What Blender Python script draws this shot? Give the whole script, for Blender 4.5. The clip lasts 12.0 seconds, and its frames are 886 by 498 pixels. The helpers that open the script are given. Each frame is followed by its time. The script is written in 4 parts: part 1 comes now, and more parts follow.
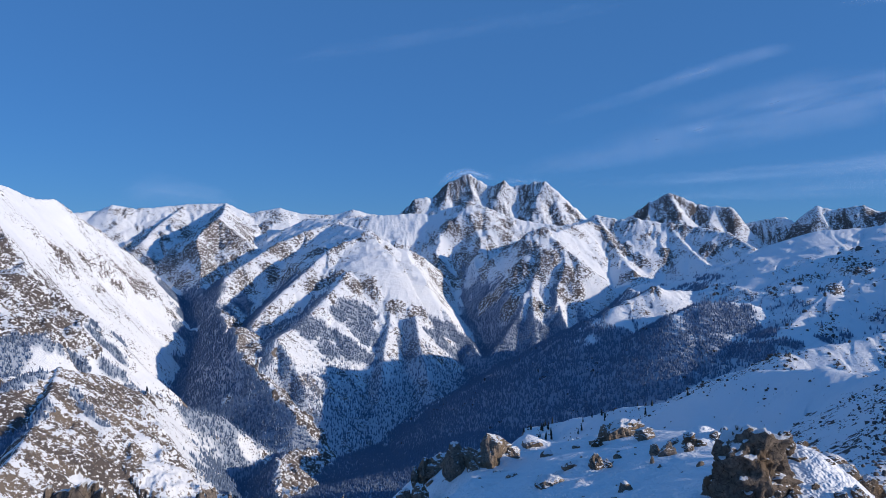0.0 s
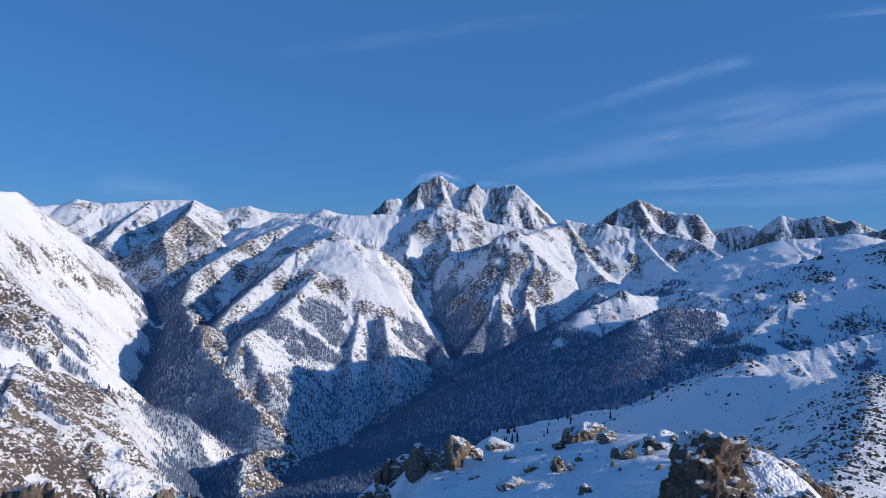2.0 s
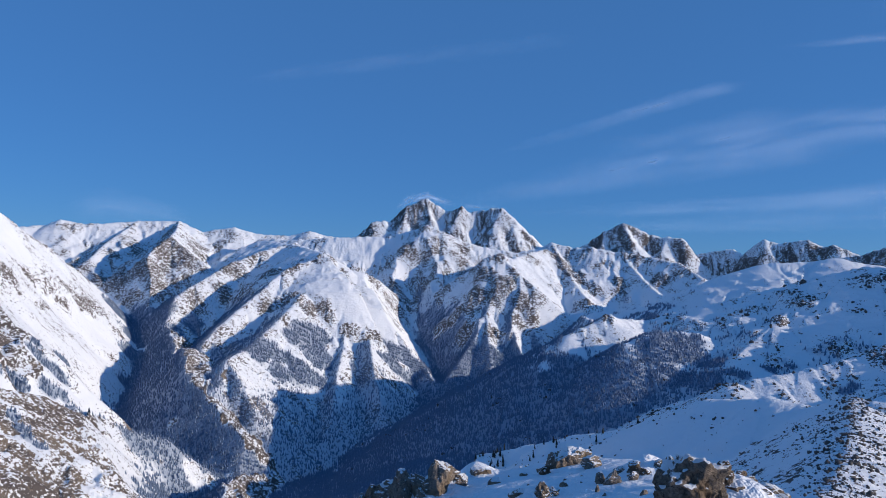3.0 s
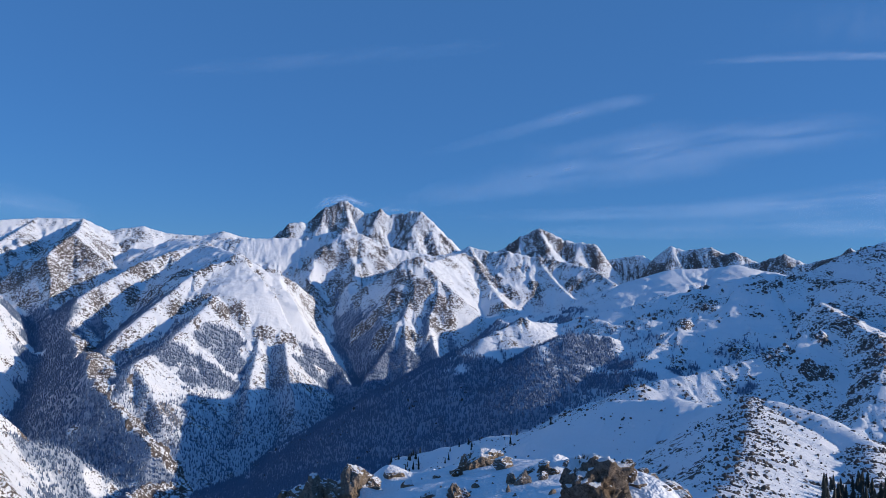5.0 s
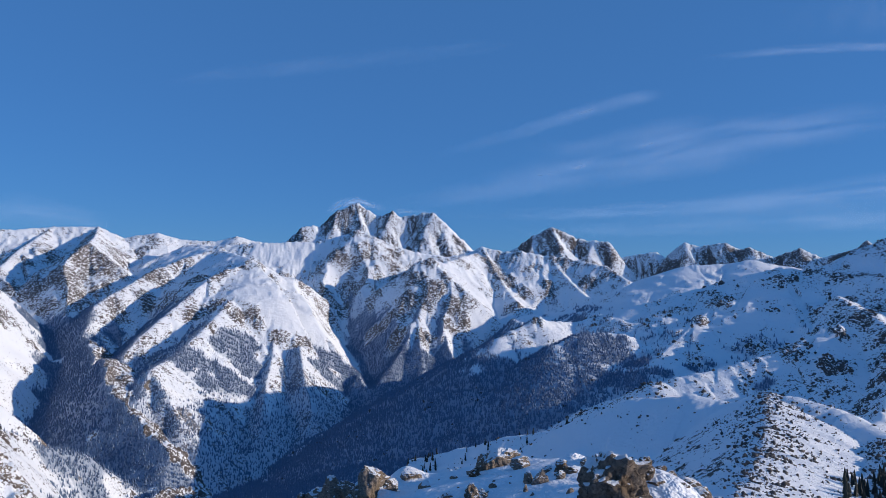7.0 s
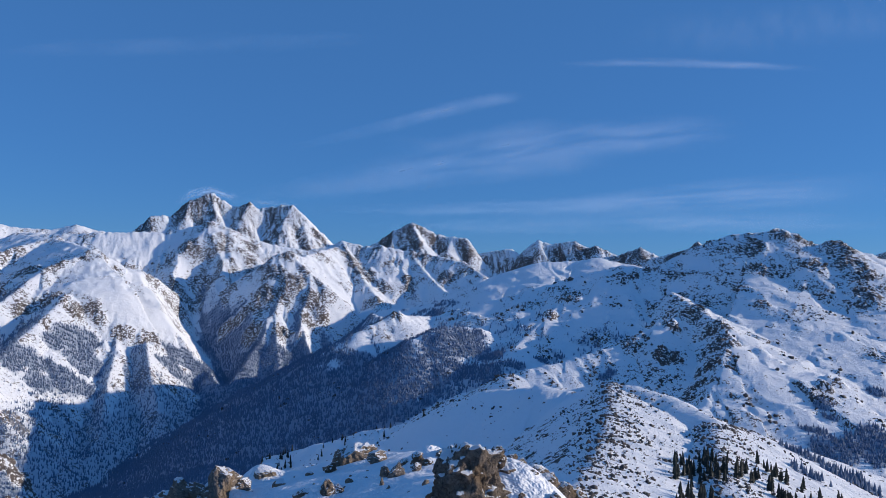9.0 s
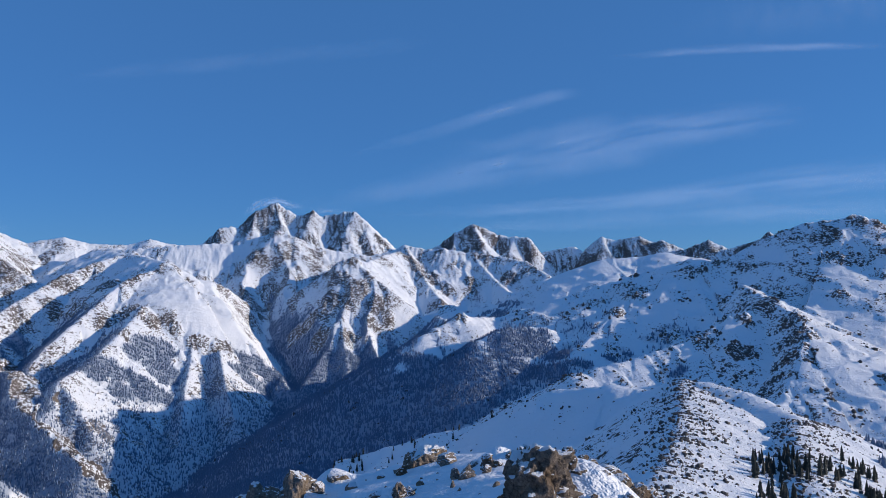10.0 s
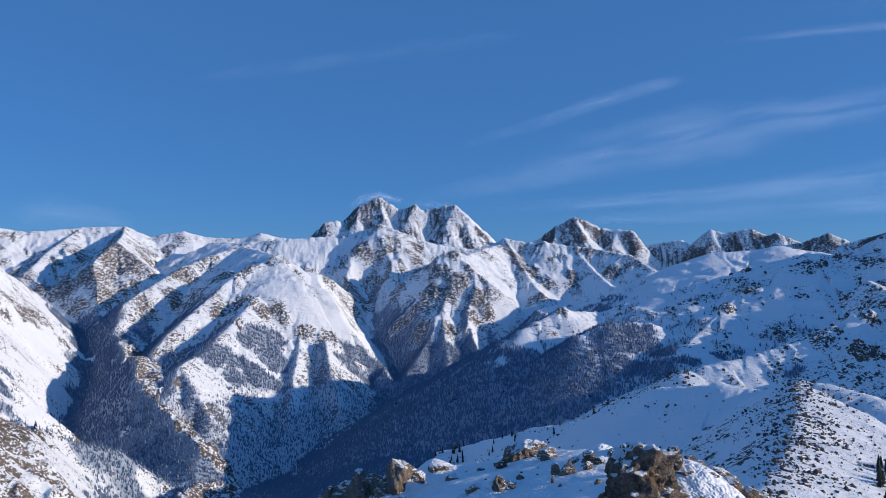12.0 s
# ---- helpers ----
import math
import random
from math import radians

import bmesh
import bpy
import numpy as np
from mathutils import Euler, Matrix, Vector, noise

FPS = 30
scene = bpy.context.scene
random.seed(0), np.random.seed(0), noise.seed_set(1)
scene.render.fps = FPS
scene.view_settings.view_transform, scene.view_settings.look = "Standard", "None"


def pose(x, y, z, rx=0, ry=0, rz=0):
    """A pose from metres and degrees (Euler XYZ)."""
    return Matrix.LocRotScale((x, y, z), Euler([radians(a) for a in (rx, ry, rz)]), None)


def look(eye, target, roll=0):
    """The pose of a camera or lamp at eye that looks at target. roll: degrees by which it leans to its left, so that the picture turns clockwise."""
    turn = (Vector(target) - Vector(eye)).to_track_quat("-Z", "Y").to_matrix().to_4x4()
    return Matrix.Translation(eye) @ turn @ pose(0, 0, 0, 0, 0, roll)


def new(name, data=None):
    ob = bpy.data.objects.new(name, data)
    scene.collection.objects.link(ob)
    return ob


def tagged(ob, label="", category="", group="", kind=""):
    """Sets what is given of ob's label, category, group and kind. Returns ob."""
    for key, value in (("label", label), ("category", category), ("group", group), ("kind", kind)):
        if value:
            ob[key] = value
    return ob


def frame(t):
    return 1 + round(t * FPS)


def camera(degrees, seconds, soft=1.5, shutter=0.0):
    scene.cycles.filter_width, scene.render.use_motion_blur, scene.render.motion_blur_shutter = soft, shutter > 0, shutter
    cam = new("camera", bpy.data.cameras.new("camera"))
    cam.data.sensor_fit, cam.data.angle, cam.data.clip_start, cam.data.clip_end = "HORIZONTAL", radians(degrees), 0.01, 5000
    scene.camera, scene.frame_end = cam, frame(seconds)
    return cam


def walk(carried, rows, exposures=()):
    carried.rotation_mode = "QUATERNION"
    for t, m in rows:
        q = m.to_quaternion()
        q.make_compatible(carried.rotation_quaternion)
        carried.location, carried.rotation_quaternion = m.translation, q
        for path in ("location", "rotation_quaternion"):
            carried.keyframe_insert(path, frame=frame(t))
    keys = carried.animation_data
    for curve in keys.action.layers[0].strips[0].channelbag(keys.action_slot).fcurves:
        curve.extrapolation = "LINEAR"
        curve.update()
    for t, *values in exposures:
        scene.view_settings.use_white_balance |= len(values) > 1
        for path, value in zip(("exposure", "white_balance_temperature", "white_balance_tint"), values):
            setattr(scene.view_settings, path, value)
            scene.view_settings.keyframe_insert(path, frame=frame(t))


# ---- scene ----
cam = camera(62.57, 12.0, soft=0.7)
# seconds, drift right, drift up, yaw, pitch, roll
PATH = [
    (0.0, 0.00, -0.00, 0.00, 0.00, 0.00),
    (0.5, 0.06, -0.00, 0.08, 0.00, 0.67),
    (1.0, 0.13, -0.04, -0.87, 0.03, -0.03),
    (1.5, 0.25, -0.09, -2.21, 0.19, -0.62),
    (2.0, 0.34, -0.02, -2.33, 0.16, -1.11),
    (2.5, 0.37, 0.01, -2.50, 0.86, -0.81),
    (2.7, 0.41, 0.06, -2.60, 1.66, -0.99),
    (4.3, 0.67, -0.01, -9.21, 2.40, -2.11),
    (4.5, 0.71, 0.02, -9.38, 2.39, -2.11),
    (5.0, 0.74, 0.02, -9.84, 2.37, -1.85),
    (5.5, 0.75, 0.02, -9.57, 2.28, -0.58),
    (6.0, 0.75, 0.03, -8.80, 2.26, -0.02),
    (6.5, 0.72, 0.01, -8.67, 2.31, -0.33),
    (6.7, 0.76, 0.00, -8.61, 2.39, -0.61),
    (8.3, 0.66, -0.02, -13.90, 2.14, -1.63),
    (8.5, 0.66, 0.01, -16.06, 2.17, -1.62),
    (9.0, 0.74, -0.01, -19.77, 2.18, -1.31),
    (9.5, 0.70, 0.01, -20.46, 2.16, -0.25),
    (10.0, 0.75, 0.02, -14.83, 2.27, 0.67),
    (10.5, 0.74, 0.02, -9.76, 2.51, 0.06),
    (11.0, 0.79, 0.01, -7.35, 2.49, 0.01),
    (11.5, 0.77, 0.01, -7.21, 2.14, 0.54),
    (12.0, 0.78, 0.04, -6.96, 1.81, 0.36),
]
walk(cam, [(t, pose(x, 0, z, 90 + p, r, y)) for t, x, z, y, p, r in PATH], [(0, 0.08, 5500, 10), (12, 0.08, 5500, 10)])

# ---------------------------------------------------------------- light
SUN_AZ, SUN_EL = 104.0, 15.0        # degrees clockwise from +y, degrees up
world = bpy.data.worlds.new("sky")
scene.world = world
world.use_nodes = True
wt = world.node_tree
wt.nodes.clear()
sky = wt.nodes.new("ShaderNodeTexSky")
sky.sky_type = "NISHITA"
sky.sun_disc = False
sky.sun_elevation = radians(SUN_EL)
sky.sun_rotation = radians(SUN_AZ)
sky.altitude = 2600
sky.air_density, sky.dust_density, sky.ozone_density = 1.12, 0.0, 6.0
bg = wt.nodes.new("ShaderNodeBackground")
bg.inputs["Strength"].default_value = 0.114
wo = wt.nodes.new("ShaderNodeOutputWorld")
tint = wt.nodes.new("ShaderNodeMix")
tint.data_type, tint.blend_type = "RGBA", "MULTIPLY"
tint.inputs[0].default_value = 1.0
tint.inputs[7].default_value = (0.27, 0.31, 0.33, 1)
wt.links.new(sky.outputs[0], tint.inputs[6])
# the even blue of light scattered many times
even = wt.nodes.new("ShaderNodeMix")
even.data_type, even.blend_type = "RGBA", "ADD"
even.inputs[0].default_value = 1.0
even.inputs[7].default_value = (0.41, 1.0, 2.08, 1)
wt.links.new(tint.outputs[2], even.inputs[6])
wt.links.new(even.outputs[2], bg.inputs[0])
wt.links.new(bg.outputs[0], wo.inputs[0])

sun = new("sun", bpy.data.lights.new("sun", "SUN"))
sun.data.energy = 3.9
sun.data.angle = radians(0.5)
sun.data.color = (1.0, 0.79, 0.57)
sa, se = radians(SUN_AZ), radians(SUN_EL)
SUN_DIR = Vector((math.sin(sa) * math.cos(se), math.cos(sa) * math.cos(se), math.sin(se)))
sun.matrix_world = look(SUN_DIR * 1000, (0, 0, 0))
scene.view_settings.exposure = 0.0

# ---------------------------------------------------------------- noise
GRAD = np.random.default_rng(3).uniform(0, 2 * np.pi, (256, 256))
GRAD_X, GRAD_Y = np.cos(GRAD).astype(np.float32).ravel(), np.sin(GRAD).astype(np.float32).ravel()


def perlin(x, y, seed=0):
    """Gradient noise, about -1 to 1."""
    x, y = x + seed * 13.37, y + seed * 7.77
    xi, yi = np.floor(x), np.floor(y)
    fx, fy = (x - xi).astype(np.float32), (y - yi).astype(np.float32)
    u, v = fx * fx * fx * (fx * (fx * 6 - 15) + 10), fy * fy * fy * (fy * (fy * 6 - 15) + 10)
    xi, yi = xi.astype(np.int32), yi.astype(np.int32)

    def corner(a, b):
        k = ((xi + a) & 255) * 256 + ((yi + b) & 255)
        return GRAD_X[k] * (fx - a) + GRAD_Y[k] * (fy - b)
    n0 = corner(0, 0)
    n0 = n0 + (corner(1, 0) - n0) * u
    n1 = corner(0, 1)
    n1 = n1 + (corner(1, 1) - n1) * u
    return (n0 + (n1 - n0) * v) * 1.5


def fbm(x, y, octaves, seed=0, gain=0.5, sharp=False):
    total, amp, norm = 0.0, 1.0, 0.0
    for k in range(octaves):
        n = perlin(x * 2 ** k, y * 2 ** k, seed + 3 * k)
        total = total + amp * ((0.7 - 2 * np.abs(n)) if sharp else n)
        norm += amp
        amp *= gain
    return total / norm


def smooth(a, b, x):
    t = np.clip((x - a) / (b - a), 0, 1)
    return t * t * (3 - 2 * t)


# ---------------------------------------------------------------- relief
RIDGES = []


def ridge(owner, crest, slope, jag=4, rough=1.0, rock=0.0, soft=4.0, reach=900, lee=0.0, brow=(9000, 0)):
    """A mountain crest through the points given; its sides fall off with the slope, rounded off over soft metres. lee: the slope on the left hand of the line, where it differs.
    brow: how far from the crest the sides turn steeper, and that steeper slope."""
    RIDGES.append((owner, np.array(crest, float), slope, jag, rough, rock, soft, reach, lee or slope, brow))


ridge("far_massif", [(-296, 4550, 194), (-173, 4557, 314), (-113, 4569, 322), (-43, 4600, 321), (39, 4620, 426), (158, 4637, 478), (236, 4614, 433), (299, 4590, 395), (383, 4574, 429), (439, 4569, 390), (532, 4549, 409), (633, 4516, 423), (699, 4486, 334), (847, 4440, 189)], 1.6, jag=8, rough=0.45, rock=0.0)
ridge("far_massif", [(158, 4637, 478), (189, 4516, 336), (227, 4434, 237)], 1.0, jag=6, rough=0.45, rock=0.0)
ridge("far_massif", [(633, 4516, 423), (570, 4433, 313), (511, 4370, 207)], 1.0, jag=6, rough=0.45, rock=0.0)
ridge("far_massif", [(383, 4574, 429), (334, 4488, 334), (260, 4412, 229)], 1.0, jag=6, rough=0.45, rock=0.0)
ridge("far_massif", [(39, 4620, 426), (14, 4540, 320), (-21, 4470, 232)], 1.0, jag=6, rough=0.45, rock=0.0)
ridge("far_massif", [(633, 4516, 423), (690, 4427, 295), (754, 4345, 185)], 1.0, jag=6, rough=0.45, rock=0.0)
ridge("far_massif", [(-113, 4569, 322), (-171, 4497, 240), (-221, 4455, 190)], 1.0, jag=6, rough=0.45, rock=0.0)
ridge("second_peak", [(1537, 4123, 243), (1484, 4057, 167), (1440, 3988, 102)], 0.95, jag=6, rough=0.45, rock=0.0)
ridge("second_peak", [(1201, 4233, 272), (1167, 4159, 190), (1133, 4107, 143)], 0.95, jag=6, rough=0.45, rock=0.0)
ridge("second_peak", [(1037, 4235, 161), (1201, 4233, 272), (1312, 4221, 327), (1386, 4197, 296), (1458, 4172, 255), (1537, 4123, 243), (1618, 4070, 230), (1667, 4029, 144), (1686, 3999, 50)], 1.6, jag=7, rough=0.45, rock=0.0)
ridge("second_peak", [(1312, 4221, 327), (1326, 4112, 220), (1343, 4022, 143)], 0.95, jag=6, rough=0.45, rock=0.0)
ridge("far_crags", [(1690, 4171, 132), (1738, 4151, 153), (1897, 4081, 185), (1951, 4033, 146), (2039, 3978, 236), (2114, 3938, 215), (2233, 3872, 238), (2286, 3830, 197), (2332, 3778, 206), (2424, 3708, 147), (2526, 3627, 200), (2617, 3562, 146), (2742, 3467, 194), (2781, 3436, 233), (2883, 3350, 167)], 1.0, jag=7, rough=1.3, rock=-0.05)
ridge("far_crags", [(3239, 2978, 69), (3379, 2818, 151), (3459, 2719, 213), (3563, 2582, 266)], 0.8, jag=5, rough=1.2, rock=-0.05)
ridge("skyline_hills", [(-1762, 3423, 167), (-1676, 3522, 183), (-1608, 3553, 215), (-1515, 3594, 201), (-1431, 3628, 208), (-1311, 3726, 228), (-1127, 3786, 238), (-1018, 3817, 186), (-863, 3854, 218), (-748, 3878, 186), (-587, 3906, 182), (-483, 3920, 213), (-393, 3930, 186), (-196, 3945, 171)], 0.6, jag=4, rough=0.8, rock=0.00)
ridge("skyline_hills", [(-1311, 3726, 228), (-1317, 3511, 152), (-1328, 3400, 108), (-1319, 3188, 27)], 0.6, jag=5, rough=1.2, rock=0.20)
ridge("skyline_hills", [(-1127, 3786, 238), (-1054, 3495, 171), (-1004, 3248, 133), (-1041, 3026, 26), (-1073, 2802, -46), (-1072, 2641, -100)], 0.9, jag=7, rough=1.3, rock=0.25)
ridge("skyline_hills", [(-1004, 3248, 133), (-896, 3176, 64), (-837, 3140, 27)], 0.8, jag=7, rough=1.4, rock=0.11)
ridge("bright_ridge", [(-678, 3586, 147), (-501, 3514, 144), (-335, 3484, 159), (-200, 3494, 168), (-65, 3499, 171), (43, 3500, 201), (129, 3478, 229), (203, 3444, 198), (309, 3436, 152), (414, 3425, 127), (544, 3407, 108), (652, 3418, 130), (719, 3425, 162), (803, 3386, 139), (894, 3332, 137), (1012, 3298, 115), (1117, 3232, 98), (1223, 3119, 70), (1267, 2993, 12)], 0.78, jag=5, rough=1.0, rock=0.00)
ridge("bright_ridge", [(129, 3478, 229), (171, 3346, 106), (216, 3243, 28)], 0.78, jag=5, rough=1.1, rock=0.08)
ridge("bright_ridge", [(719, 3425, 162), (726, 3219, 52), (749, 3060, -33), (777, 2898, -110)], 0.78, jag=5, rough=1.1, rock=0.06)
ridge("bright_ridge", [(1012, 3298, 115), (1040, 3079, 2), (1073, 2908, -77)], 0.78, jag=5, rough=1.1, rock=0.06)
ridge("central_mountain", [(-656, 3540, 140), (-506, 3362, 122), (-385, 3126, 94), (-298, 2985, 67), (-195, 3000, 9), (-91, 3005, -21), (2, 2975, -78), (55, 2930, -145), (75, 2860, -219), (108, 2740, -306), (139, 2640, -370)], 0.5, lee=0.85, soft=8, jag=5, rough=0.5, rock=-0.1, brow=(300, 0.95))
ridge("central_mountain", [(-298, 2985, 67), (-298, 2865, -20), (-306, 2740, -115), (-239, 2655, -163)], 0.8, jag=5, rough=0.6, rock=0.1)
ridge("central_mountain", [(-239, 2655, -163), (-219, 2520, -232), (-177, 2430, -309), (-130, 2330, -377)], 0.75, jag=5, rough=0.7, rock=0.15)
ridge("central_mountain", [(-297, 2865, -20), (-321, 2782, -52), (-350, 2627, -96), (-410, 2415, -185), (-444, 2257, -234), (-478, 2096, -258), (-476, 1943, -315), (-489, 1836, -376)], 0.6, lee=0.82, jag=5, rough=0.9, rock=0.05)
ridge("central_mountain", [(-195, 2673, -153), (-182, 2493, -249), (-189, 2342, -325), (-180, 2042, -434), (-216, 1938, -464), (-268, 1830, -502)], 0.82, jag=5, rough=0.9, rock=0.1)
ridge("central_mountain", [(-478, 2096, -258), (-414, 1987, -306), (-359, 1896, -366), (-311, 1834, -418)], 0.82, jag=4, rough=0.9, rock=0.2)
ridge("central_mountain", [(-96, 2518, -232), (-71, 2349, -326), (-41, 2200, -407), (-72, 2119, -458)], 0.82, jag=4, rough=0.9, rock=0.1)
ridge("cleft_ridge", [(-480, 3366, 128), (-604, 3193, 77), (-711, 3017, 7), (-781, 2845, -64), (-837, 2672, -133)], 0.8, jag=6, rough=1.2, rock=0.15)
ridge("cleft_ridge", [(-298, 2985, 72), (-445, 2815, -9), (-531, 2596, -119), (-591, 2429, -196), (-617, 2350, -244)], 0.8, jag=5, rough=1.1, rock=0.0)
ridge("pyramid_peak", [(14, 2950, -135), (130, 2997, -49), (273, 3038, 19), (358, 3059, 69), (424, 3071, 88), (480, 3083, 69), (573, 3199, 102), (674, 3333, 127)], 0.88, jag=6, rough=0.8, rock=0.04)
ridge("pyramid_peak", [(424, 3071, 88), (495, 2959, 2), (586, 2840, -81), (656, 2722, -141), (712, 2656, -152)], 0.88, jag=5, rough=0.8, rock=0.02)
ridge("pyramid_peak", [(424, 3071, 88), (388, 2924, -43), (336, 2780, -149), (328, 2630, -243), (325, 2529, -312)], 0.88, jag=5, rough=0.8, rock=0.09)
ridge("pyramid_peak", [(336, 2780, -149), (217, 2641, -233), (150, 2546, -294)], 0.88, jag=5, rough=0.8, rock=0.04)
ridge("pyramid_peak", [(495, 2959, 2), (471, 2811, -107), (466, 2660, -204), (468, 2558, -256)], 0.88, jag=5, rough=0.8, rock=-0.01)
ridge("lit_hump", [(751, 2801, -180), (879, 2764, -124), (1027, 2712, -90), (1151, 2662, -34), (1233, 2680, 0), (1307, 2701, 35), (1401, 2709, 67), (1548, 2686, 77), (1628, 2638, 92), (1734, 2570, 68), (1835, 2499, 38)], 0.45, jag=3, rough=0.5, rock=-0.1, soft=40)
ridge("forest_spur", [(287, 1726, -266), (357, 1815, -196), (436, 1849, -147), (498, 1885, -124), (562, 1919, -103), (621, 1954, -112), (715, 2028, -117), (831, 2145, -98)], 0.6, jag=5, rough=0.48, rock=0.0)
ridge("forest_spur", [(546, 1715, -153), (615, 1745, -132), (687, 1772, -128), (749, 1768, -136), (802, 1777, -153), (914, 1835, -141)], 0.6, jag=5, rough=0.54, rock=0.05)
ridge("basin_ridge", [(744, 1964, -107), (854, 1973, -70), (981, 1969, -37), (1064, 1982, -16), (1139, 1975, 6), (1215, 1953, 28), (1284, 1933, 47), (1338, 1907, 41), (1393, 1868, 20), (1426, 1804, -4)], 0.45, soft=15, jag=5, rough=0.48, rock=0.0)
ridge("basin_ridge", [(1139, 1975, 6), (1038, 1849, -56), (923, 1752, -105), (778, 1623, -166)], 0.42, jag=4, rough=0.54, rock=0.05)
ridge("right_mountain", [(1333, 1862, 40), (1409, 1856, 68), (1504, 1844, 116), (1592, 1822, 148), (1665, 1783, 158), (1724, 1741, 163), (1744, 1707, 132), (1778, 1656, 121), (1810, 1621, 128), (1871, 1582, 99), (1926, 1546, 75), (2051, 1430, 17)], 0.6, jag=6, rough=0.35, rock=0.1, soft=6)
ridge("right_mountain", [(1665, 1783, 156), (1540, 1681, 53), (1443, 1553, -26), (1393, 1379, -93), (1310, 1234, -154), (1236, 1108, -207), (1140, 975, -253)], 0.62, lee=0.42, jag=5, rough=0.35, rock=0.0, soft=8)
ridge("right_mountain", [(1810, 1621, 126), (1676, 1486, 10), (1565, 1339, -87), (1462, 1182, -163), (1363, 1016, -229)], 0.62, lee=0.5, jag=5, rough=0.4, rock=0.05, soft=8)
ridge("right_mountain", [(1246, 1640, -31), (1192, 1480, -62), (1163, 1347, -94), (1108, 1263, -130), (1033, 1196, -169), (943, 1128, -211), (829, 1040, -251)], 0.75, lee=0.42, jag=6, rough=0.4, rock=0.05, soft=6)
ridge("right_mountain", [(1192, 1480, -62), (1053, 1447, -108), (930, 1423, -146), (795, 1412, -178), (652, 1395, -203)], 0.5, lee=0.5, jag=5, rough=0.35, rock=0.0, soft=6)
ridge("near_spur", [(148, 1140, -278), (209, 1100, -255), (265, 1047, -228), (328, 976, -202), (356, 918, -171), (382, 864, -144), (427, 809, -133), (454, 774, -135), (476, 740, -120), (494, 716, -120), (512, 678, -126), (517, 611, -139), (507, 539, -156), (495, 481, -171), (479, 439, -180)], 0.62, lee=0.85, jag=2, rough=0.05, rock=-0.6, soft=20)
ridge("near_spur", [(476, 740, -120), (401, 622, -124), (333, 523, -128), (261, 427, -124), (200, 347, -116)], 0.62, lee=0.34, jag=3, rough=0.15, rock=0.05, soft=8)
ridge("near_spur", [(517, 611, -139), (429, 501, -142), (367, 423, -144)], 0.46, jag=3, rough=0.15, rock=0.05, soft=8)
ridge("left_mountain", [(-1272, 1900, 230), (-1276, 2100, 189), (-1280, 2250, 160), (-1256, 2370, 162), (-1194, 2430, 105), (-1104, 2440, 2), (-1002, 2420, -77), (-871, 2370, -191), (-806, 2320, -246)], 0.8, lee=0.7, soft=20, jag=3, rough=1.6, rock=0.12)
ridge("left_mountain", [(-993, 1500, -74), (-984, 1620, -54), (-966, 1770, -22), (-946, 1880, -20), (-976, 2050, 2), (-1036, 2250, 2)], 0.72, lee=0.55, soft=25, jag=3, rough=1.6, rock=0.14)
ridge("left_mountain", [(-966, 1770, -22), (-852, 1680, -129), (-746, 1580, -207), (-679, 1500, -255)], 0.6, lee=0.9, soft=20, jag=3, rough=1.6, rock=0.08)
ridge("left_mountain", [(-984, 1620, -54), (-877, 1500, -138), (-814, 1430, -193)], 0.85, soft=30, jag=3, rough=1.6, rock=0.08)
ridge("left_mountain", [(-976, 2050, 2), (-877, 2060, -126), (-777, 1990, -245), (-740, 1940, -299)], 0.75, lee=0.95, soft=20, jag=3, rough=1.6, rock=0.16)
ridge("left_spur", [(-715, 1080, -234), (-687, 1130, -218), (-673, 1200, -206), (-653, 1240, -203), (-613, 1310, -230), (-567, 1370, -275), (-507, 1440, -331), (-446, 1500, -406), (-402, 1530, -444)], 0.75, lee=0.75, jag=3, rough=1.6, soft=6)
ridge("left_spur", [(-653, 1240, -203), (-599, 1090, -248), (-568, 960, -278), (-556, 850, -302)], 1.0, lee=0.85, jag=3, rough=2.0, soft=4)
ridge("left_spur", [(-630, 1282, -220), (-574, 1150, -262), (-549, 1050, -292), (-515, 950, -323)], 1.0, lee=0.75, jag=3, rough=2.0, soft=4)
ridge("left_spur", [(-597, 1330, -244), (-543, 1210, -285), (-515, 1110, -317), (-489, 1020, -347)], 1.0, lee=0.75, jag=3, rough=2.0, soft=4)
ridge("left_spur", [(-558, 1380, -283), (-518, 1280, -321), (-501, 1200, -348), (-485, 1120, -381)], 1.0, lee=0.75, jag=3, rough=2.0, soft=4)
ridge("left_spur", [(-507, 1440, -331), (-484, 1360, -357), (-479, 1290, -384), (-476, 1230, -409)], 1.0, lee=0.75, jag=3, rough=2.0, soft=4)
ridge("left_spur", [(-461, 1490, -388), (-453, 1430, -409), (-450, 1370, -429)], 1.0, lee=0.8, jag=2, rough=0.6, soft=4)

# hills that close the round behind
ridge("back_hills", [(-2600, 1500, 60), (-3300, 200, 150), (-3200, -1500, 200), (-1800, -3000, 180), (0, -3500, 160), (1800, -3000, 120), (3000, -1900, 60)], 0.35, jag=5, rough=0.8)
ridge("back_hills", [(40, -160, -6), (-200, -500, 0), (-500, -1200, 60)], 0.45, jag=2, rough=0.5, soft=30)
# the near ridge with its snow shelf: y, x of the crest, height of the crest
HOME = np.array([(-400, 60, -50), (-60, 36, -4), (0, 24, -7), (30, 18, -11.5), (46, 20, -14.2), (60, 25, -17), (72, 28, -18.4), (80, 30, -19.4), (92, 28, -22.4), (104, 24, -26.5), (114, 20, -34), (150, 20, -70), (400, 20, -330)])


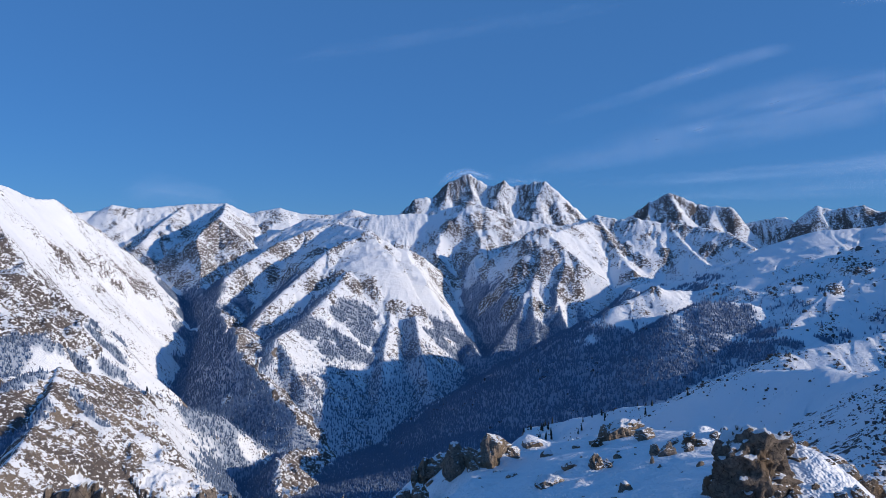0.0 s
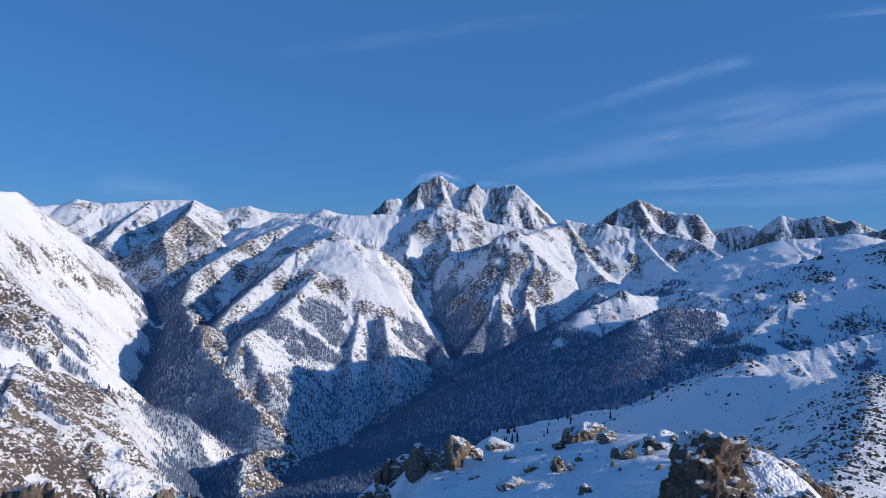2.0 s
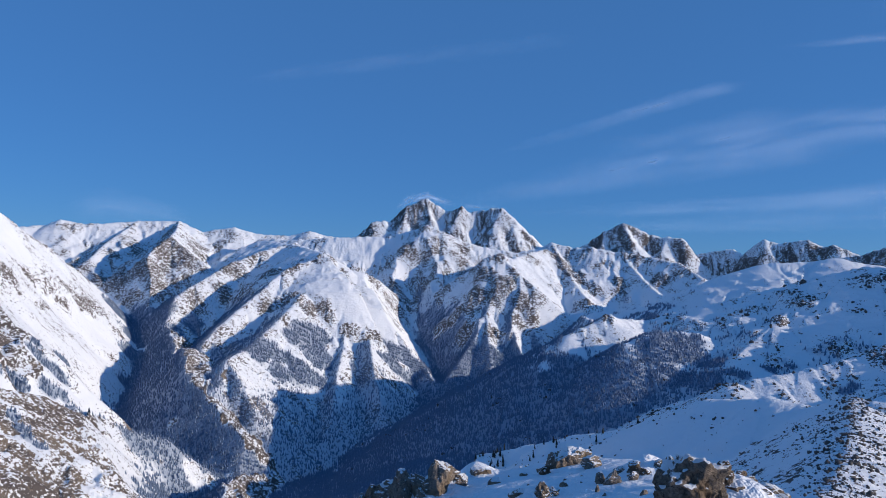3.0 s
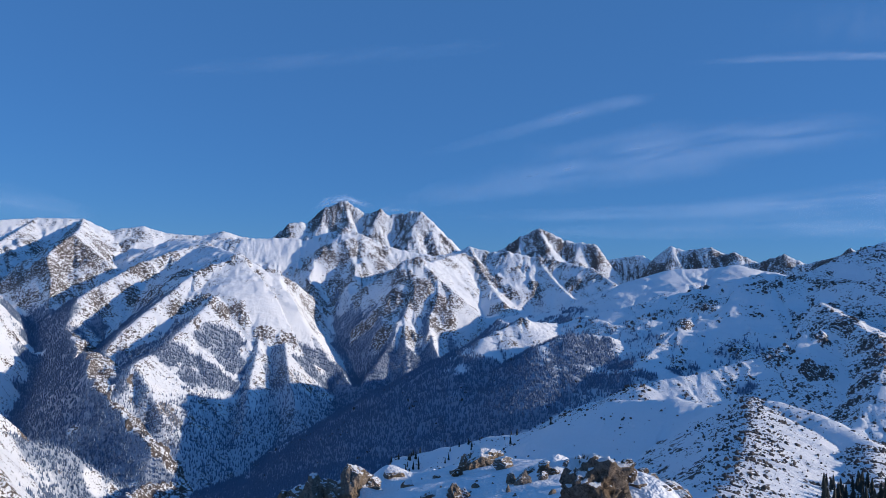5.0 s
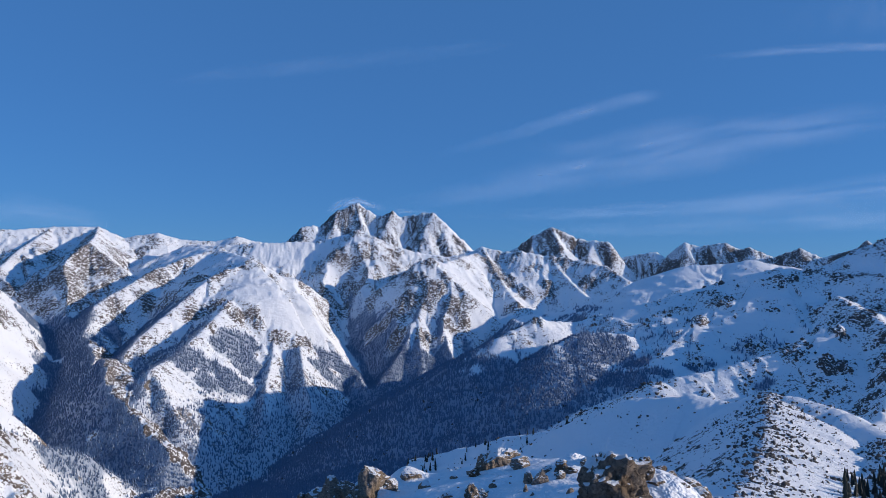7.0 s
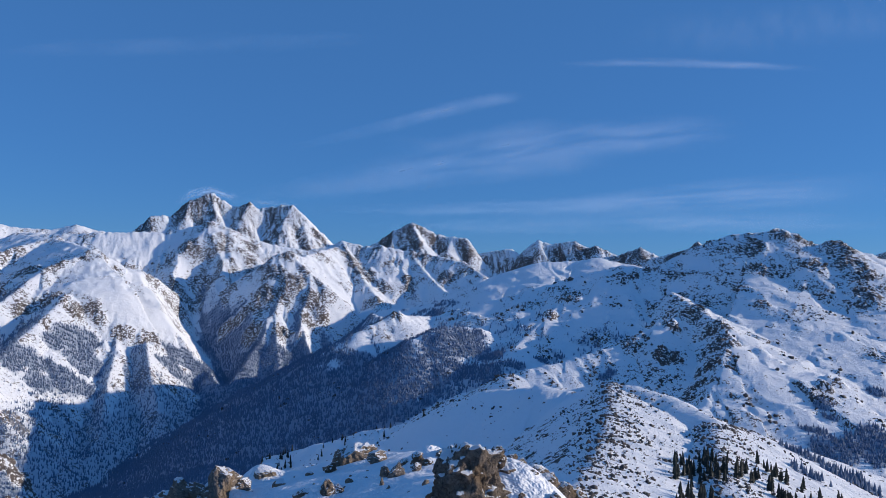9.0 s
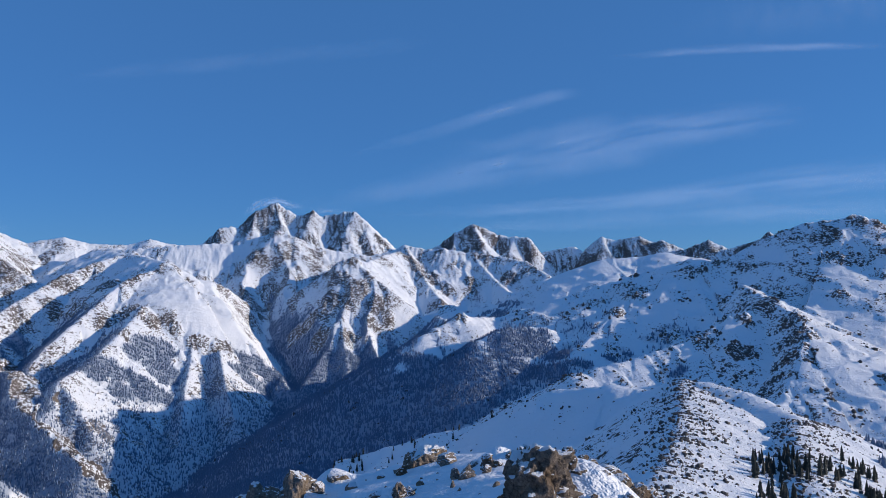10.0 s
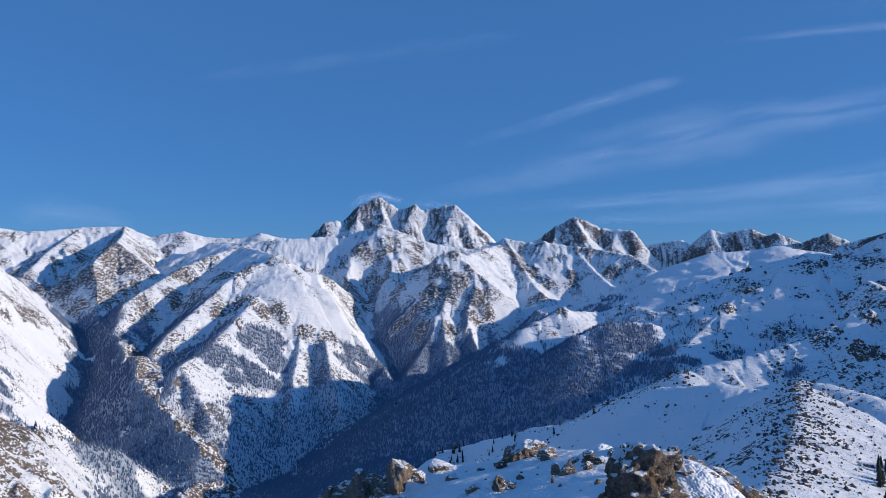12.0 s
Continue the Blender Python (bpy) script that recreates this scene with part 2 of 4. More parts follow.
# drifts and ribs on it: x, y, height, breadth
BUMPS = [(-10.2, 71.3, 3.0, 4), (21.5, 41.5, 0.35, 2.2), (-5.8, 79.8, 0.0, 4), (22.4, 44.1, 2.5, 4.0), (19.5, 44.9, 0.8, 3.0), (24.8, 44.0, 0.7, 3.5), (13.2, 68.0, 1.3, 1.5), (24.8, 70.2, 1.8, 2.4), (10.7, 94.4, 1.9, 2.6), (5.4, 85.8, 2.6, 2.6)]


def home_height(x, y):
    """The snow shelf falls gently to the left of its crest and steeply beyond."""
    u, zc = x - np.interp(y, HOME[:, 0], HOME[:, 1]), np.interp(y, HOME[:, 0], HOME[:, 2])
    left, right = (np.sqrt(u * u + 9) - u) / 2, (np.sqrt(u * u + 9) + u) / 2
    tilt = np.interp(y, [55, 90], [0.25, 0.2])
    z = zc + 0.5 - tilt * np.minimum(left, 27) - 0.95 * np.maximum(left - 27, 0) - 0.5 * right
    for bx, by, bh, br in BUMPS:
        z = z + bh * np.exp(-((x - bx) ** 2 + (y - by) ** 2) / br ** 2)
    return z + 0.8 * fbm(x / 14, y / 14, 3, 311) + 0.10 * fbm(x / 2.5, y / 4, 2, 317)


VALLEY = [(-414, 1700, -519), (-570, 1917, -504), (-828, 2253, -452), (-929, 2641, -325), (-787, 2791, -257), (-1071, 2856, -131), (-1320, 2915, 2), (-201, 1940, -525), (80, 2249, -451), (224, 2490, -403), (68, 2849, -285), (805, 2838, -130), (134, 1494, -381), (416, 1700, -275), (-88, 1347, -448), (-274, 1576, -512),
          (583, 1217, -290), (834, 863, -300), (948, 815, -300), (0, 400, -260), (-600, 700, -450)]


def base_height(x, y):
    num, den = 0.0, 0.0
    for vx, vy, vz in VALLEY:
        w = ((x - vx) ** 2 + (y - vy) ** 2 + 2e4)
        w = 1 / (w * np.sqrt(w))
        num, den = num + w * vz, den + w
    return num / den


def ridge_height(r, x, y):
    owner, P, slope, jag, rough, rock, soft, reach, lee, brow = r
    best = np.full(x.shape, -1e9, np.float32)
    bs, bd = np.zeros(x.shape, np.float32), np.zeros(x.shape, np.float32)
    s0 = 0.0
    for a, b in zip(P[:-1], P[1:]):
        ab = b[:2] - a[:2]
        L = np.hypot(*ab)
        px, py = x - np.float32(a[0]), y - np.float32(a[1])
        t = np.clip((px * np.float32(ab[0]) + py * np.float32(ab[1])) / np.float32(L ** 2), 0, 1)
        px, py = px - t * np.float32(ab[0]), py - t * np.float32(ab[1])
        d = np.sqrt(px * px + py * py)
        k = np.where(np.float32(ab[0]) * py - np.float32(ab[1]) * px > 0, np.float32(lee), np.float32(slope)) if lee != slope else np.float32(slope)
        h = np.float32(a[2]) + t * np.float32(b[2] - a[2]) - k * (np.sqrt(d * d + np.float32(soft ** 2)) - np.float32(soft))
        if brow[0] < 9000:
            h = h - np.maximum(np.float32(brow[1]) - k, 0) * np.maximum(d - np.float32(brow[0]), 0)
        m = h > best
        best, bd, bs = np.where(m, h, best), np.where(m, d, bd), np.where(m, np.float32(s0) + t * np.float32(L), bs)
        s0 += L
    return best, bs, bd


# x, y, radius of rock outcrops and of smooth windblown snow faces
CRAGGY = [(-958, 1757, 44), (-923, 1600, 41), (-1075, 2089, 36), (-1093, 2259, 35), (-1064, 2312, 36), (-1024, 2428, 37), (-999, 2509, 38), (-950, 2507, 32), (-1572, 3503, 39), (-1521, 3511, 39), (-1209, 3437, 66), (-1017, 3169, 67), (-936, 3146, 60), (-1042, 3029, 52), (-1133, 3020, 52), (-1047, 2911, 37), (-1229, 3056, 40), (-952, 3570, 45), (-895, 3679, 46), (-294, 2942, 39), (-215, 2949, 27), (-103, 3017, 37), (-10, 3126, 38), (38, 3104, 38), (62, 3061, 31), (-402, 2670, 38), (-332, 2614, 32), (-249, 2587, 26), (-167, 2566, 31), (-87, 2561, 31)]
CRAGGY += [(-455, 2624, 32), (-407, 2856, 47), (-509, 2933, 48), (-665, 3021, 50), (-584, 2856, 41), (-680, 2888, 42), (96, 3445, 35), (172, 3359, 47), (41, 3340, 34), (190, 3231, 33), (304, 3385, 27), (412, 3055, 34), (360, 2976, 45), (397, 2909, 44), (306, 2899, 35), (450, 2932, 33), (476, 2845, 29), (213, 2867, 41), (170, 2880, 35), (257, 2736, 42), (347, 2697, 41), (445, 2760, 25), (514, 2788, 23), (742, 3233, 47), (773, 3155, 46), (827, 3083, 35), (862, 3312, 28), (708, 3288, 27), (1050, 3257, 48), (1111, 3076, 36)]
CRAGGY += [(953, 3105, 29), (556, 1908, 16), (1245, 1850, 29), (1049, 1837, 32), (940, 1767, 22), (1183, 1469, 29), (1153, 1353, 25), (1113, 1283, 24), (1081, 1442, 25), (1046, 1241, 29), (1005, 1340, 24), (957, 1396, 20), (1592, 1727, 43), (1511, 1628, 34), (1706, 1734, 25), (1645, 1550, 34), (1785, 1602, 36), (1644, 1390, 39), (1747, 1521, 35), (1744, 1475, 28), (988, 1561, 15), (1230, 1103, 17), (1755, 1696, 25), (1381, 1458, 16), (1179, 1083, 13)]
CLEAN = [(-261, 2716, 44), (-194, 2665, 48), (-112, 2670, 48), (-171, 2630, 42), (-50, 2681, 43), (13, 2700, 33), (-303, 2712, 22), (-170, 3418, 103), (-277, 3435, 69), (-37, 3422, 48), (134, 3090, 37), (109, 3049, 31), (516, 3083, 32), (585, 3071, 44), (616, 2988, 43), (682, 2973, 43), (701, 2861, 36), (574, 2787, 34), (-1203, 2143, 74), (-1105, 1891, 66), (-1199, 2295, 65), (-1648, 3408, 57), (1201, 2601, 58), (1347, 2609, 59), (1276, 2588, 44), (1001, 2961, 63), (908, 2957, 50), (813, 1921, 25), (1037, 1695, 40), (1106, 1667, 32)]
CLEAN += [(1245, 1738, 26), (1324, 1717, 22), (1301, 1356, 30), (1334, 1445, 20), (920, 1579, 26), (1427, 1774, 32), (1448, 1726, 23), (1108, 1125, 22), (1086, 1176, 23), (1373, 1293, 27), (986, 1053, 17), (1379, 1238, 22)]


def patches(x, y, places):
    m = np.zeros(x.shape, np.float32)
    for px, py, pr in places:
        i = np.nonzero((np.abs(x - px) < 1.5 * pr) & (np.abs(y - py) < 1.5 * pr))[0]
        m[i] = np.maximum(m[i], smooth(1.5, 0.8, np.hypot(x[i] - px, y[i] - py) / pr))
    return m


# streams at the bottom of the valleys, x, y, z; no slope overhangs them
STREAMS = [
    [(-357, 1680, -474), (-477, 1740, -471), (-560, 1790, -451), (-649, 1860, -434), (-730, 2020, -402), (-799, 2260, -363), (-850, 2480, -300), (-967, 2760, -212), (-1136, 2950, -128), (-1298, 3050, -73)],
    [(-304, 1250, -483), (-365, 1400, -482), (-415, 1520, -490), (-387, 1590, -486), (-357, 1680, -474), (-222, 1750, -473), (-65, 1900, -440), (77, 2150, -415), (151, 2400, -370), (147, 2640, -370), (85, 2900, -267), (51, 3120, -118)],
    [(151, 2400, -370), (410, 2450, -311), (516, 2650, -290), (742, 2850, -157), (915, 2980, -109)],
    [(-477, 1740, -471), (-570, 1620, -390), (-658, 1480, -295), (-737, 1390, -249), (-808, 1330, -234)],
]
STREAM_WALL, STREAM_BED = 1.1, 14.0


def carve(x, y, z):
    for line in STREAMS:
        P = np.array(line, np.float32)
        sel = np.nonzero((x > P[:, 0].min() - 500) & (x < P[:, 0].max() + 500) & (y > P[:, 1].min() - 500) & (y < P[:, 1].max() + 500))[0]
        top = np.full(sel.shape, 1e9, np.float32)
        for a, b in zip(P[:-1], P[1:]):
            ab = b[:2] - a[:2]
            px, py = x[sel] - a[0], y[sel] - a[1]
            t = np.clip((px * ab[0] + py * ab[1]) / (ab @ ab), 0, 1)
            d = np.hypot(px - t * ab[0], py - t * ab[1])
            top = np.minimum(top, a[2] + t * (b[2] - a[2]) + STREAM_WALL * np.maximum(d - STREAM_BED, 0) + 0.02 * d)
        z[sel] = np.minimum(z[sel], top)
    return z


def relief(x, y):
    """Height, owner and rockiness of the ground at x, y (flat arrays)."""
    x, y = x.astype(np.float32), y.astype(np.float32)
    z = base_height(x, y)
    own, rk, rg = np.full(x.shape, -1), np.zeros(x.shape, np.float32), np.full(x.shape, 0.6, np.float32)
    along, down = x.copy(), y.copy()
    below = np.full(x.shape, 300.0, np.float32)
    wx, wy = (22 * fbm(x / 190, y / 190, 4, q, 0.5) for q in (21, 33))
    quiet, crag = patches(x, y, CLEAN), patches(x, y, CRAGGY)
    bend = 40 * fbm(x / 150, y / 150, 3, 11)
    for k, r in enumerate(RIDGES):
        P, reach = r[1], min(r[7], (r[1][:, 2].max() + 560) / min(r[2], r[8]) + 60)
        sel = np.nonzero((x > P[:, 0].min() - reach) & (x < P[:, 0].max() + reach) & (y > P[:, 1].min() - reach) & (y < P[:, 1].max() + reach))[0]
        if not len(sel):
            continue
        h, s, d = ridge_height(r, x[sel], y[sel])
        m = h > z[sel] - 90
        sel, d = sel[m], d[m]
        fade = np.maximum(smooth(8, 140, d) * min(r[4], 1), 0.7 * (r[6] == 60))
        h, s, d = ridge_height(r, x[sel] + wx[sel] * fade, y[sel] + wy[sel] * fade)
        if r[4] > 0:
            s = s + bend[sel] * np.minimum(d / 120, 1)
            # ribs and gullies down the slope
            g = fbm(s / 80 + 5 * k, d / 420, 4, 40 + k, 0.55, True)
            h = h + r[4] * np.minimum(d, 200) * 0.17 * g * (1 - 0.75 * quiet[sel])
            h = h + (r[3] * perlin(s / 24.0, d / 60, 90 + k) + 0.5 * r[3] * perlin(s / 9.0, d / 30, 130 + k)) * 0.8
        if r[0] == "near_spur":        # its lower end breaks off steeply
            h = h - 3.0 * np.maximum(np.radians(6.3) - np.arctan2(x[sel], y[sel]), 0) * np.hypot(x[sel], y[sel])
        m = h > z[sel]
        i = sel[m]
        z[i], own[i], rk[i], rg[i], below[i] = h[m], k, r[5], 2.6 if r[0] in ("far_massif", "second_peak") else r[4], d[m]
        along[i], down[i] = s[m] + 700 * k, d[m]
    low = carve(x + wx, y + wy, z.copy())
    cut = low < z - 3
    own[cut], rk[cut], rg[cut] = -1, 0, 0.5
    z = low
    h = home_height(x, y)
    m = (h > z) & (np.hypot(x, y) < 500)
    z[m], own[m], rk[m], rg[m], below[m] = h[m], len(RIDGES), -0.6, 0.0, 0
    far = smooth(250, 700, np.hypot(x, y))
    amp = far * np.clip(rg, 0.03, 2.6) * (0.25 + 0.75 * smooth(0, 120, below)) * (1 - 0.85 * quiet)
    z = z + amp * (6 * fbm(x / 120, y / 120, 5, 3, 0.6, True) + 4.5 * fbm(x / 36, y / 36, 4, 7, 0.65, True))
    z = z + far * crag * np.minimum(1, 2400 / np.hypot(x, y)) * (5 + 9 * fbm(x / 42, y / 42, 4, 77, 0.6, True) + 5 * fbm(x / 15, y / 15, 2, 83))
    streak = fbm(along / 15, down / 110, 4, 401, 0.65)
    wide = fbm(along / 48, down / 420, 3, 409, 0.6)
    spur = np.array([r[0] == "left_spur" for r in RIDGES] + [False, False])[own]
    streak = np.where(spur, 0.55 * streak + 1.0 * wide, streak)
    return z, own, rk, streak, below


# the sheet: rings and spokes round the view point, finer where it looks
az = np.concatenate([np.linspace(-36, 57, 1200), np.linspace(57, 324, 62)[1:-1]])
rad = np.concatenate([np.linspace(0.5, 40, 20)[:-1], np.linspace(40, 130, 160)[:-1], np.geomspace(130, 400, 70)[:-1], np.geomspace(400, 4900, 720), [5600, 9000]])
NA, NR = len(az), len(rad)
A2, R2 = np.meshgrid(np.radians(az), rad)
GX, GY = (np.sin(A2) * R2).ravel(), (np.cos(A2) * R2).ravel()
GZ, GO, GK, GS, GD = relief(GX, GY)
GZ[GX ** 2 + GY ** 2 > 5200 ** 2] = -400

X3, Y3, Z3 = (g.reshape(NR, NA) for g in (GX, GY, GZ))


def normals():
    du = [np.roll(a, -1, 1) - np.roll(a, 1, 1) for a in (X3, Y3, Z3)]
    dv = [np.gradient(a, axis=0) for a in (X3, Y3, Z3)]
    n = np.stack([du[1] * dv[2] - du[2] * dv[1], du[2] * dv[0] - du[0] * dv[2], du[0] * dv[1] - du[1] * dv[0]], -1)
    n *= np.sign(n[..., 2:3])
    return n / np.linalg.norm(n, axis=-1, keepdims=True)


NRM = normals()
NX, NY, NZ = (NRM[..., k].ravel() for k in range(3))
DIST = np.hypot(GX, GY)

# what covers the ground
n_big, n_mid, n_clump = fbm(GX / 240, GY / 240, 3, 201), fbm(GX / 45, GY / 45, 4, 207, 0.6), fbm(GX / 95, GY / 95, 4, 223, 0.6)
STEEP = 1 - NZ
CURV = (Z3 - (np.roll(Z3, 5, 1) + np.roll(Z3, -5, 1) + np.roll(Z3, 5, 0) + np.roll(Z3, -5, 0)) / 4).ravel() / (DIST * 0.004 + 1)
PEAKS = np.array([r[0] in ("far_massif", "second_peak", "far_crags") for r in RIDGES] + [False, False])[GO]
CURV = np.where(PEAKS, 0, CURV)
ROCK = np.clip(-(0.3 + 0.3 * PEAKS) * NX + 0.24 * PEAKS + (1 - 0.5 * PEAKS) * (STEEP - 0.2) * 1.9 - 0.07 - 0.1 + GK + 0.8 * n_clump + 0.22 * n_big + 0.6 * GS + 0.13 * np.clip(CURV, -1, 2), -1, 0.8)
# firs favour faces turned from the sun; the ground's haze tint follows this mask
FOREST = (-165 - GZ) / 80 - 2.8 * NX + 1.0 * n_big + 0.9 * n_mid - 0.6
WOODED = {"left_spur": 0.0, "left_mountain": 0.0, "near_spur": 0.0, "central_mountain": 0.45, "right_mountain": 0.0, "basin_ridge": 0.5}
ROCKY = {"left_mountain": 0.18, "central_mountain": 0.15, "cleft_ridge": 0.16, "bright_ridge": 0.08, "skyline_hills": 0.12, "pyramid_peak": 0.1, "right_mountain": 0.05}
BARE = {"left_spur": 0.82, "left_mountain": 0.7, "central_mountain": 0.1}
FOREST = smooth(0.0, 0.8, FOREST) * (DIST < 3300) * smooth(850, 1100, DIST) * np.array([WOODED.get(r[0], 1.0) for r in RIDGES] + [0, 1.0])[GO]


def stands(places, edge=0.55):
    """1 inside rough patches (x, y, radius), 0 outside."""
    m = np.zeros(GX.shape)
    for px, py, pr in places:
        i = np.nonzero((np.abs(GX - px) < 3 * pr) & (np.abs(GY - py) < 3 * pr))[0]
        m[i] = np.maximum(m[i], smooth(1.25, 0.8, np.hypot(GX[i] - px, GY[i] - py) / pr - edge * (n_mid[i] + n_clump[i])))
    return m


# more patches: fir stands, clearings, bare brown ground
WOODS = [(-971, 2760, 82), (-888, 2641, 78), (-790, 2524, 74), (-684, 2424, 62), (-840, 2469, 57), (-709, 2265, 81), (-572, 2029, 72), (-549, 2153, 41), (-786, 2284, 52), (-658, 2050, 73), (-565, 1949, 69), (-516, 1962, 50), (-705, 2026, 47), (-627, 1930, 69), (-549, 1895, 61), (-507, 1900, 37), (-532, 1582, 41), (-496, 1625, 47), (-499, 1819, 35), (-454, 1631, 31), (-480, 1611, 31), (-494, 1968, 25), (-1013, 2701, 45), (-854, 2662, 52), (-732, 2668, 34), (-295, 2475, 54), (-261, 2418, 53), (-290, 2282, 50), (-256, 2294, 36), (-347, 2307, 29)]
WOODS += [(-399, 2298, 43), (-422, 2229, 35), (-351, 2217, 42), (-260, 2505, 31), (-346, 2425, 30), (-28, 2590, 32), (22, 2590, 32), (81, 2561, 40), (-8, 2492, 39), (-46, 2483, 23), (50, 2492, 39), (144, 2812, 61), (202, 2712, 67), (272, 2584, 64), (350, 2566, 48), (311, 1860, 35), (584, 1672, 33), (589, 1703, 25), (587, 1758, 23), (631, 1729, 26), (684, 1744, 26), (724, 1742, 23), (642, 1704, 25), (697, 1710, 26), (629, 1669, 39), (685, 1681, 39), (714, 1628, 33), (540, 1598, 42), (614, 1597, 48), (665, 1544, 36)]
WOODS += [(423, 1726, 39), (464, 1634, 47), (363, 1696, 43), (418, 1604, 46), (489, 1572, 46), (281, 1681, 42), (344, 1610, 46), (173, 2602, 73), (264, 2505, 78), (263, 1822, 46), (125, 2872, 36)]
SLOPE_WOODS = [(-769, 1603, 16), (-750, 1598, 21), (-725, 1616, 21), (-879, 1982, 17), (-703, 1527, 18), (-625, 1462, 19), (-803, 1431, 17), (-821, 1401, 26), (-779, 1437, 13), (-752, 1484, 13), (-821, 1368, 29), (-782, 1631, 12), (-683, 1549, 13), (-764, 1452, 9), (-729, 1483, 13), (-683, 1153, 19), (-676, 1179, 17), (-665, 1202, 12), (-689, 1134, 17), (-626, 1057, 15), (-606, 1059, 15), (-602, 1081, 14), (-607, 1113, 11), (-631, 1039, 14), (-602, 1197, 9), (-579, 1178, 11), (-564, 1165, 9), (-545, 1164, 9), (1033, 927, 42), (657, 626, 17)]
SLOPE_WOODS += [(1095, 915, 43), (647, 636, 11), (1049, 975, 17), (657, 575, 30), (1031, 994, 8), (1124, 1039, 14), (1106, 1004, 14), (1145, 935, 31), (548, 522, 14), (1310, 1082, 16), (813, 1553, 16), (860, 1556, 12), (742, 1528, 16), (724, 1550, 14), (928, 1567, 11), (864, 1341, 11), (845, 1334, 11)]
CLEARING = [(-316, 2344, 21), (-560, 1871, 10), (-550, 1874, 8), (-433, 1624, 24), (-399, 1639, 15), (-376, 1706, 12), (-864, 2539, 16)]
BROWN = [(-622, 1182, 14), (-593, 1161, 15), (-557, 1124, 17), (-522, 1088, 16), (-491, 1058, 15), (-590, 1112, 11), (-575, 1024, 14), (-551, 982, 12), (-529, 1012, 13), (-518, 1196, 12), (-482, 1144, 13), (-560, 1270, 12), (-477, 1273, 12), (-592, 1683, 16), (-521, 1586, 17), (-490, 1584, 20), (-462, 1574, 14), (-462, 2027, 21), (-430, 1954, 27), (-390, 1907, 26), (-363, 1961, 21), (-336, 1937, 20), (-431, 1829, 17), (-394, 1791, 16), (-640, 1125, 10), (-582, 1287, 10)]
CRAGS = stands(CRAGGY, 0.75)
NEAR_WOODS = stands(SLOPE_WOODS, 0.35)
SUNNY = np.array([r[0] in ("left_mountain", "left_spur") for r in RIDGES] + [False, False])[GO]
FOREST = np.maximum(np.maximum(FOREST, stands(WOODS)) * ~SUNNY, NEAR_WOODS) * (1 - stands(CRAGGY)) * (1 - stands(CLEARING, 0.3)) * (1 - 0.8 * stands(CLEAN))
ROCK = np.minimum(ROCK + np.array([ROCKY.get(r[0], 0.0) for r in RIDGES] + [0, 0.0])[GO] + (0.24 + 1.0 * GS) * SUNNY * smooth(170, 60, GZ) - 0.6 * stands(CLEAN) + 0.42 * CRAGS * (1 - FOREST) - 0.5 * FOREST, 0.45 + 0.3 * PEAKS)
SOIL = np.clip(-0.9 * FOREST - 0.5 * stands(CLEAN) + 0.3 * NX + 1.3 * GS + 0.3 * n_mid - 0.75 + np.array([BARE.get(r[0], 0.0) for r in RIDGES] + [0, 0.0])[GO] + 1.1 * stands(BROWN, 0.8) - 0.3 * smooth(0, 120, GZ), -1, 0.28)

# ---------------------------------------------------------------- materials
def material(name):
    m = bpy.data.materials.new(name)
    m.use_nodes = True
    nt = m.node_tree
    nt.nodes.clear()
    out = nt.nodes.new("ShaderNodeOutputMaterial")
    return m, nt, out


def node(nt, kind, links=(), **props):
    n = nt.nodes.new(kind)
    for k, v in props.items():
        if k in n.inputs:
            n.inputs[k].default_value = v
        elif k == "operation":
            n.operation = v
        elif k == "use_clamp":
            n.use_clamp = v
        elif k == "interpolation_type":
            n.interpolation_type = v
        elif k == "data_type":
            n.data_type = v
        elif k == "attribute_name":
            n.attribute_name = v
        elif k == "feature":
            n.feature = v
    for key, src in links:
        nt.links.new(src, n.inputs[key])
    return n


def noise_tex(nt, vec, scale, detail=4, rough=0.6):
    n = node(nt, "ShaderNodeTexNoise", [("Vector", vec)])
    n.inputs["Scale"].default_value, n.inputs["Detail"].default_value, n.inputs["Roughness"].default_value = scale, detail, rough
    return n.outputs["Fac"]


def math_n(nt, op, a, b, clamp=False):
    n = node(nt, "ShaderNodeMath", operation=op, use_clamp=clamp)
    for k, v in enumerate((a, b)):
        if isinstance(v, (int, float)):
            n.inputs[k].default_value = v
        else:
            nt.links.new(v, n.inputs[k])
    return n.outputs[0]


def step_n(nt, v, lo, hi):
    n = node(nt, "ShaderNodeMapRange", [("Value", v)], interpolation_type="SMOOTHSTEP")
    n.inputs["From Min"].default_value, n.inputs["From Max"].default_value = lo, hi
    return n.outputs[0]


def mix_n(nt, fac, a, b):
    n = node(nt, "ShaderNodeMix", data_type="RGBA")
    for k, v in ((0, fac), (6, a), (7, b)):
        if isinstance(v, tuple):
            n.inputs[k].default_value = (*v, 1)
        elif isinstance(v, (int, float)):
            n.inputs[k].default_value = v
        else:
            nt.links.new(v, n.inputs[k])
    return n.outputs[2]


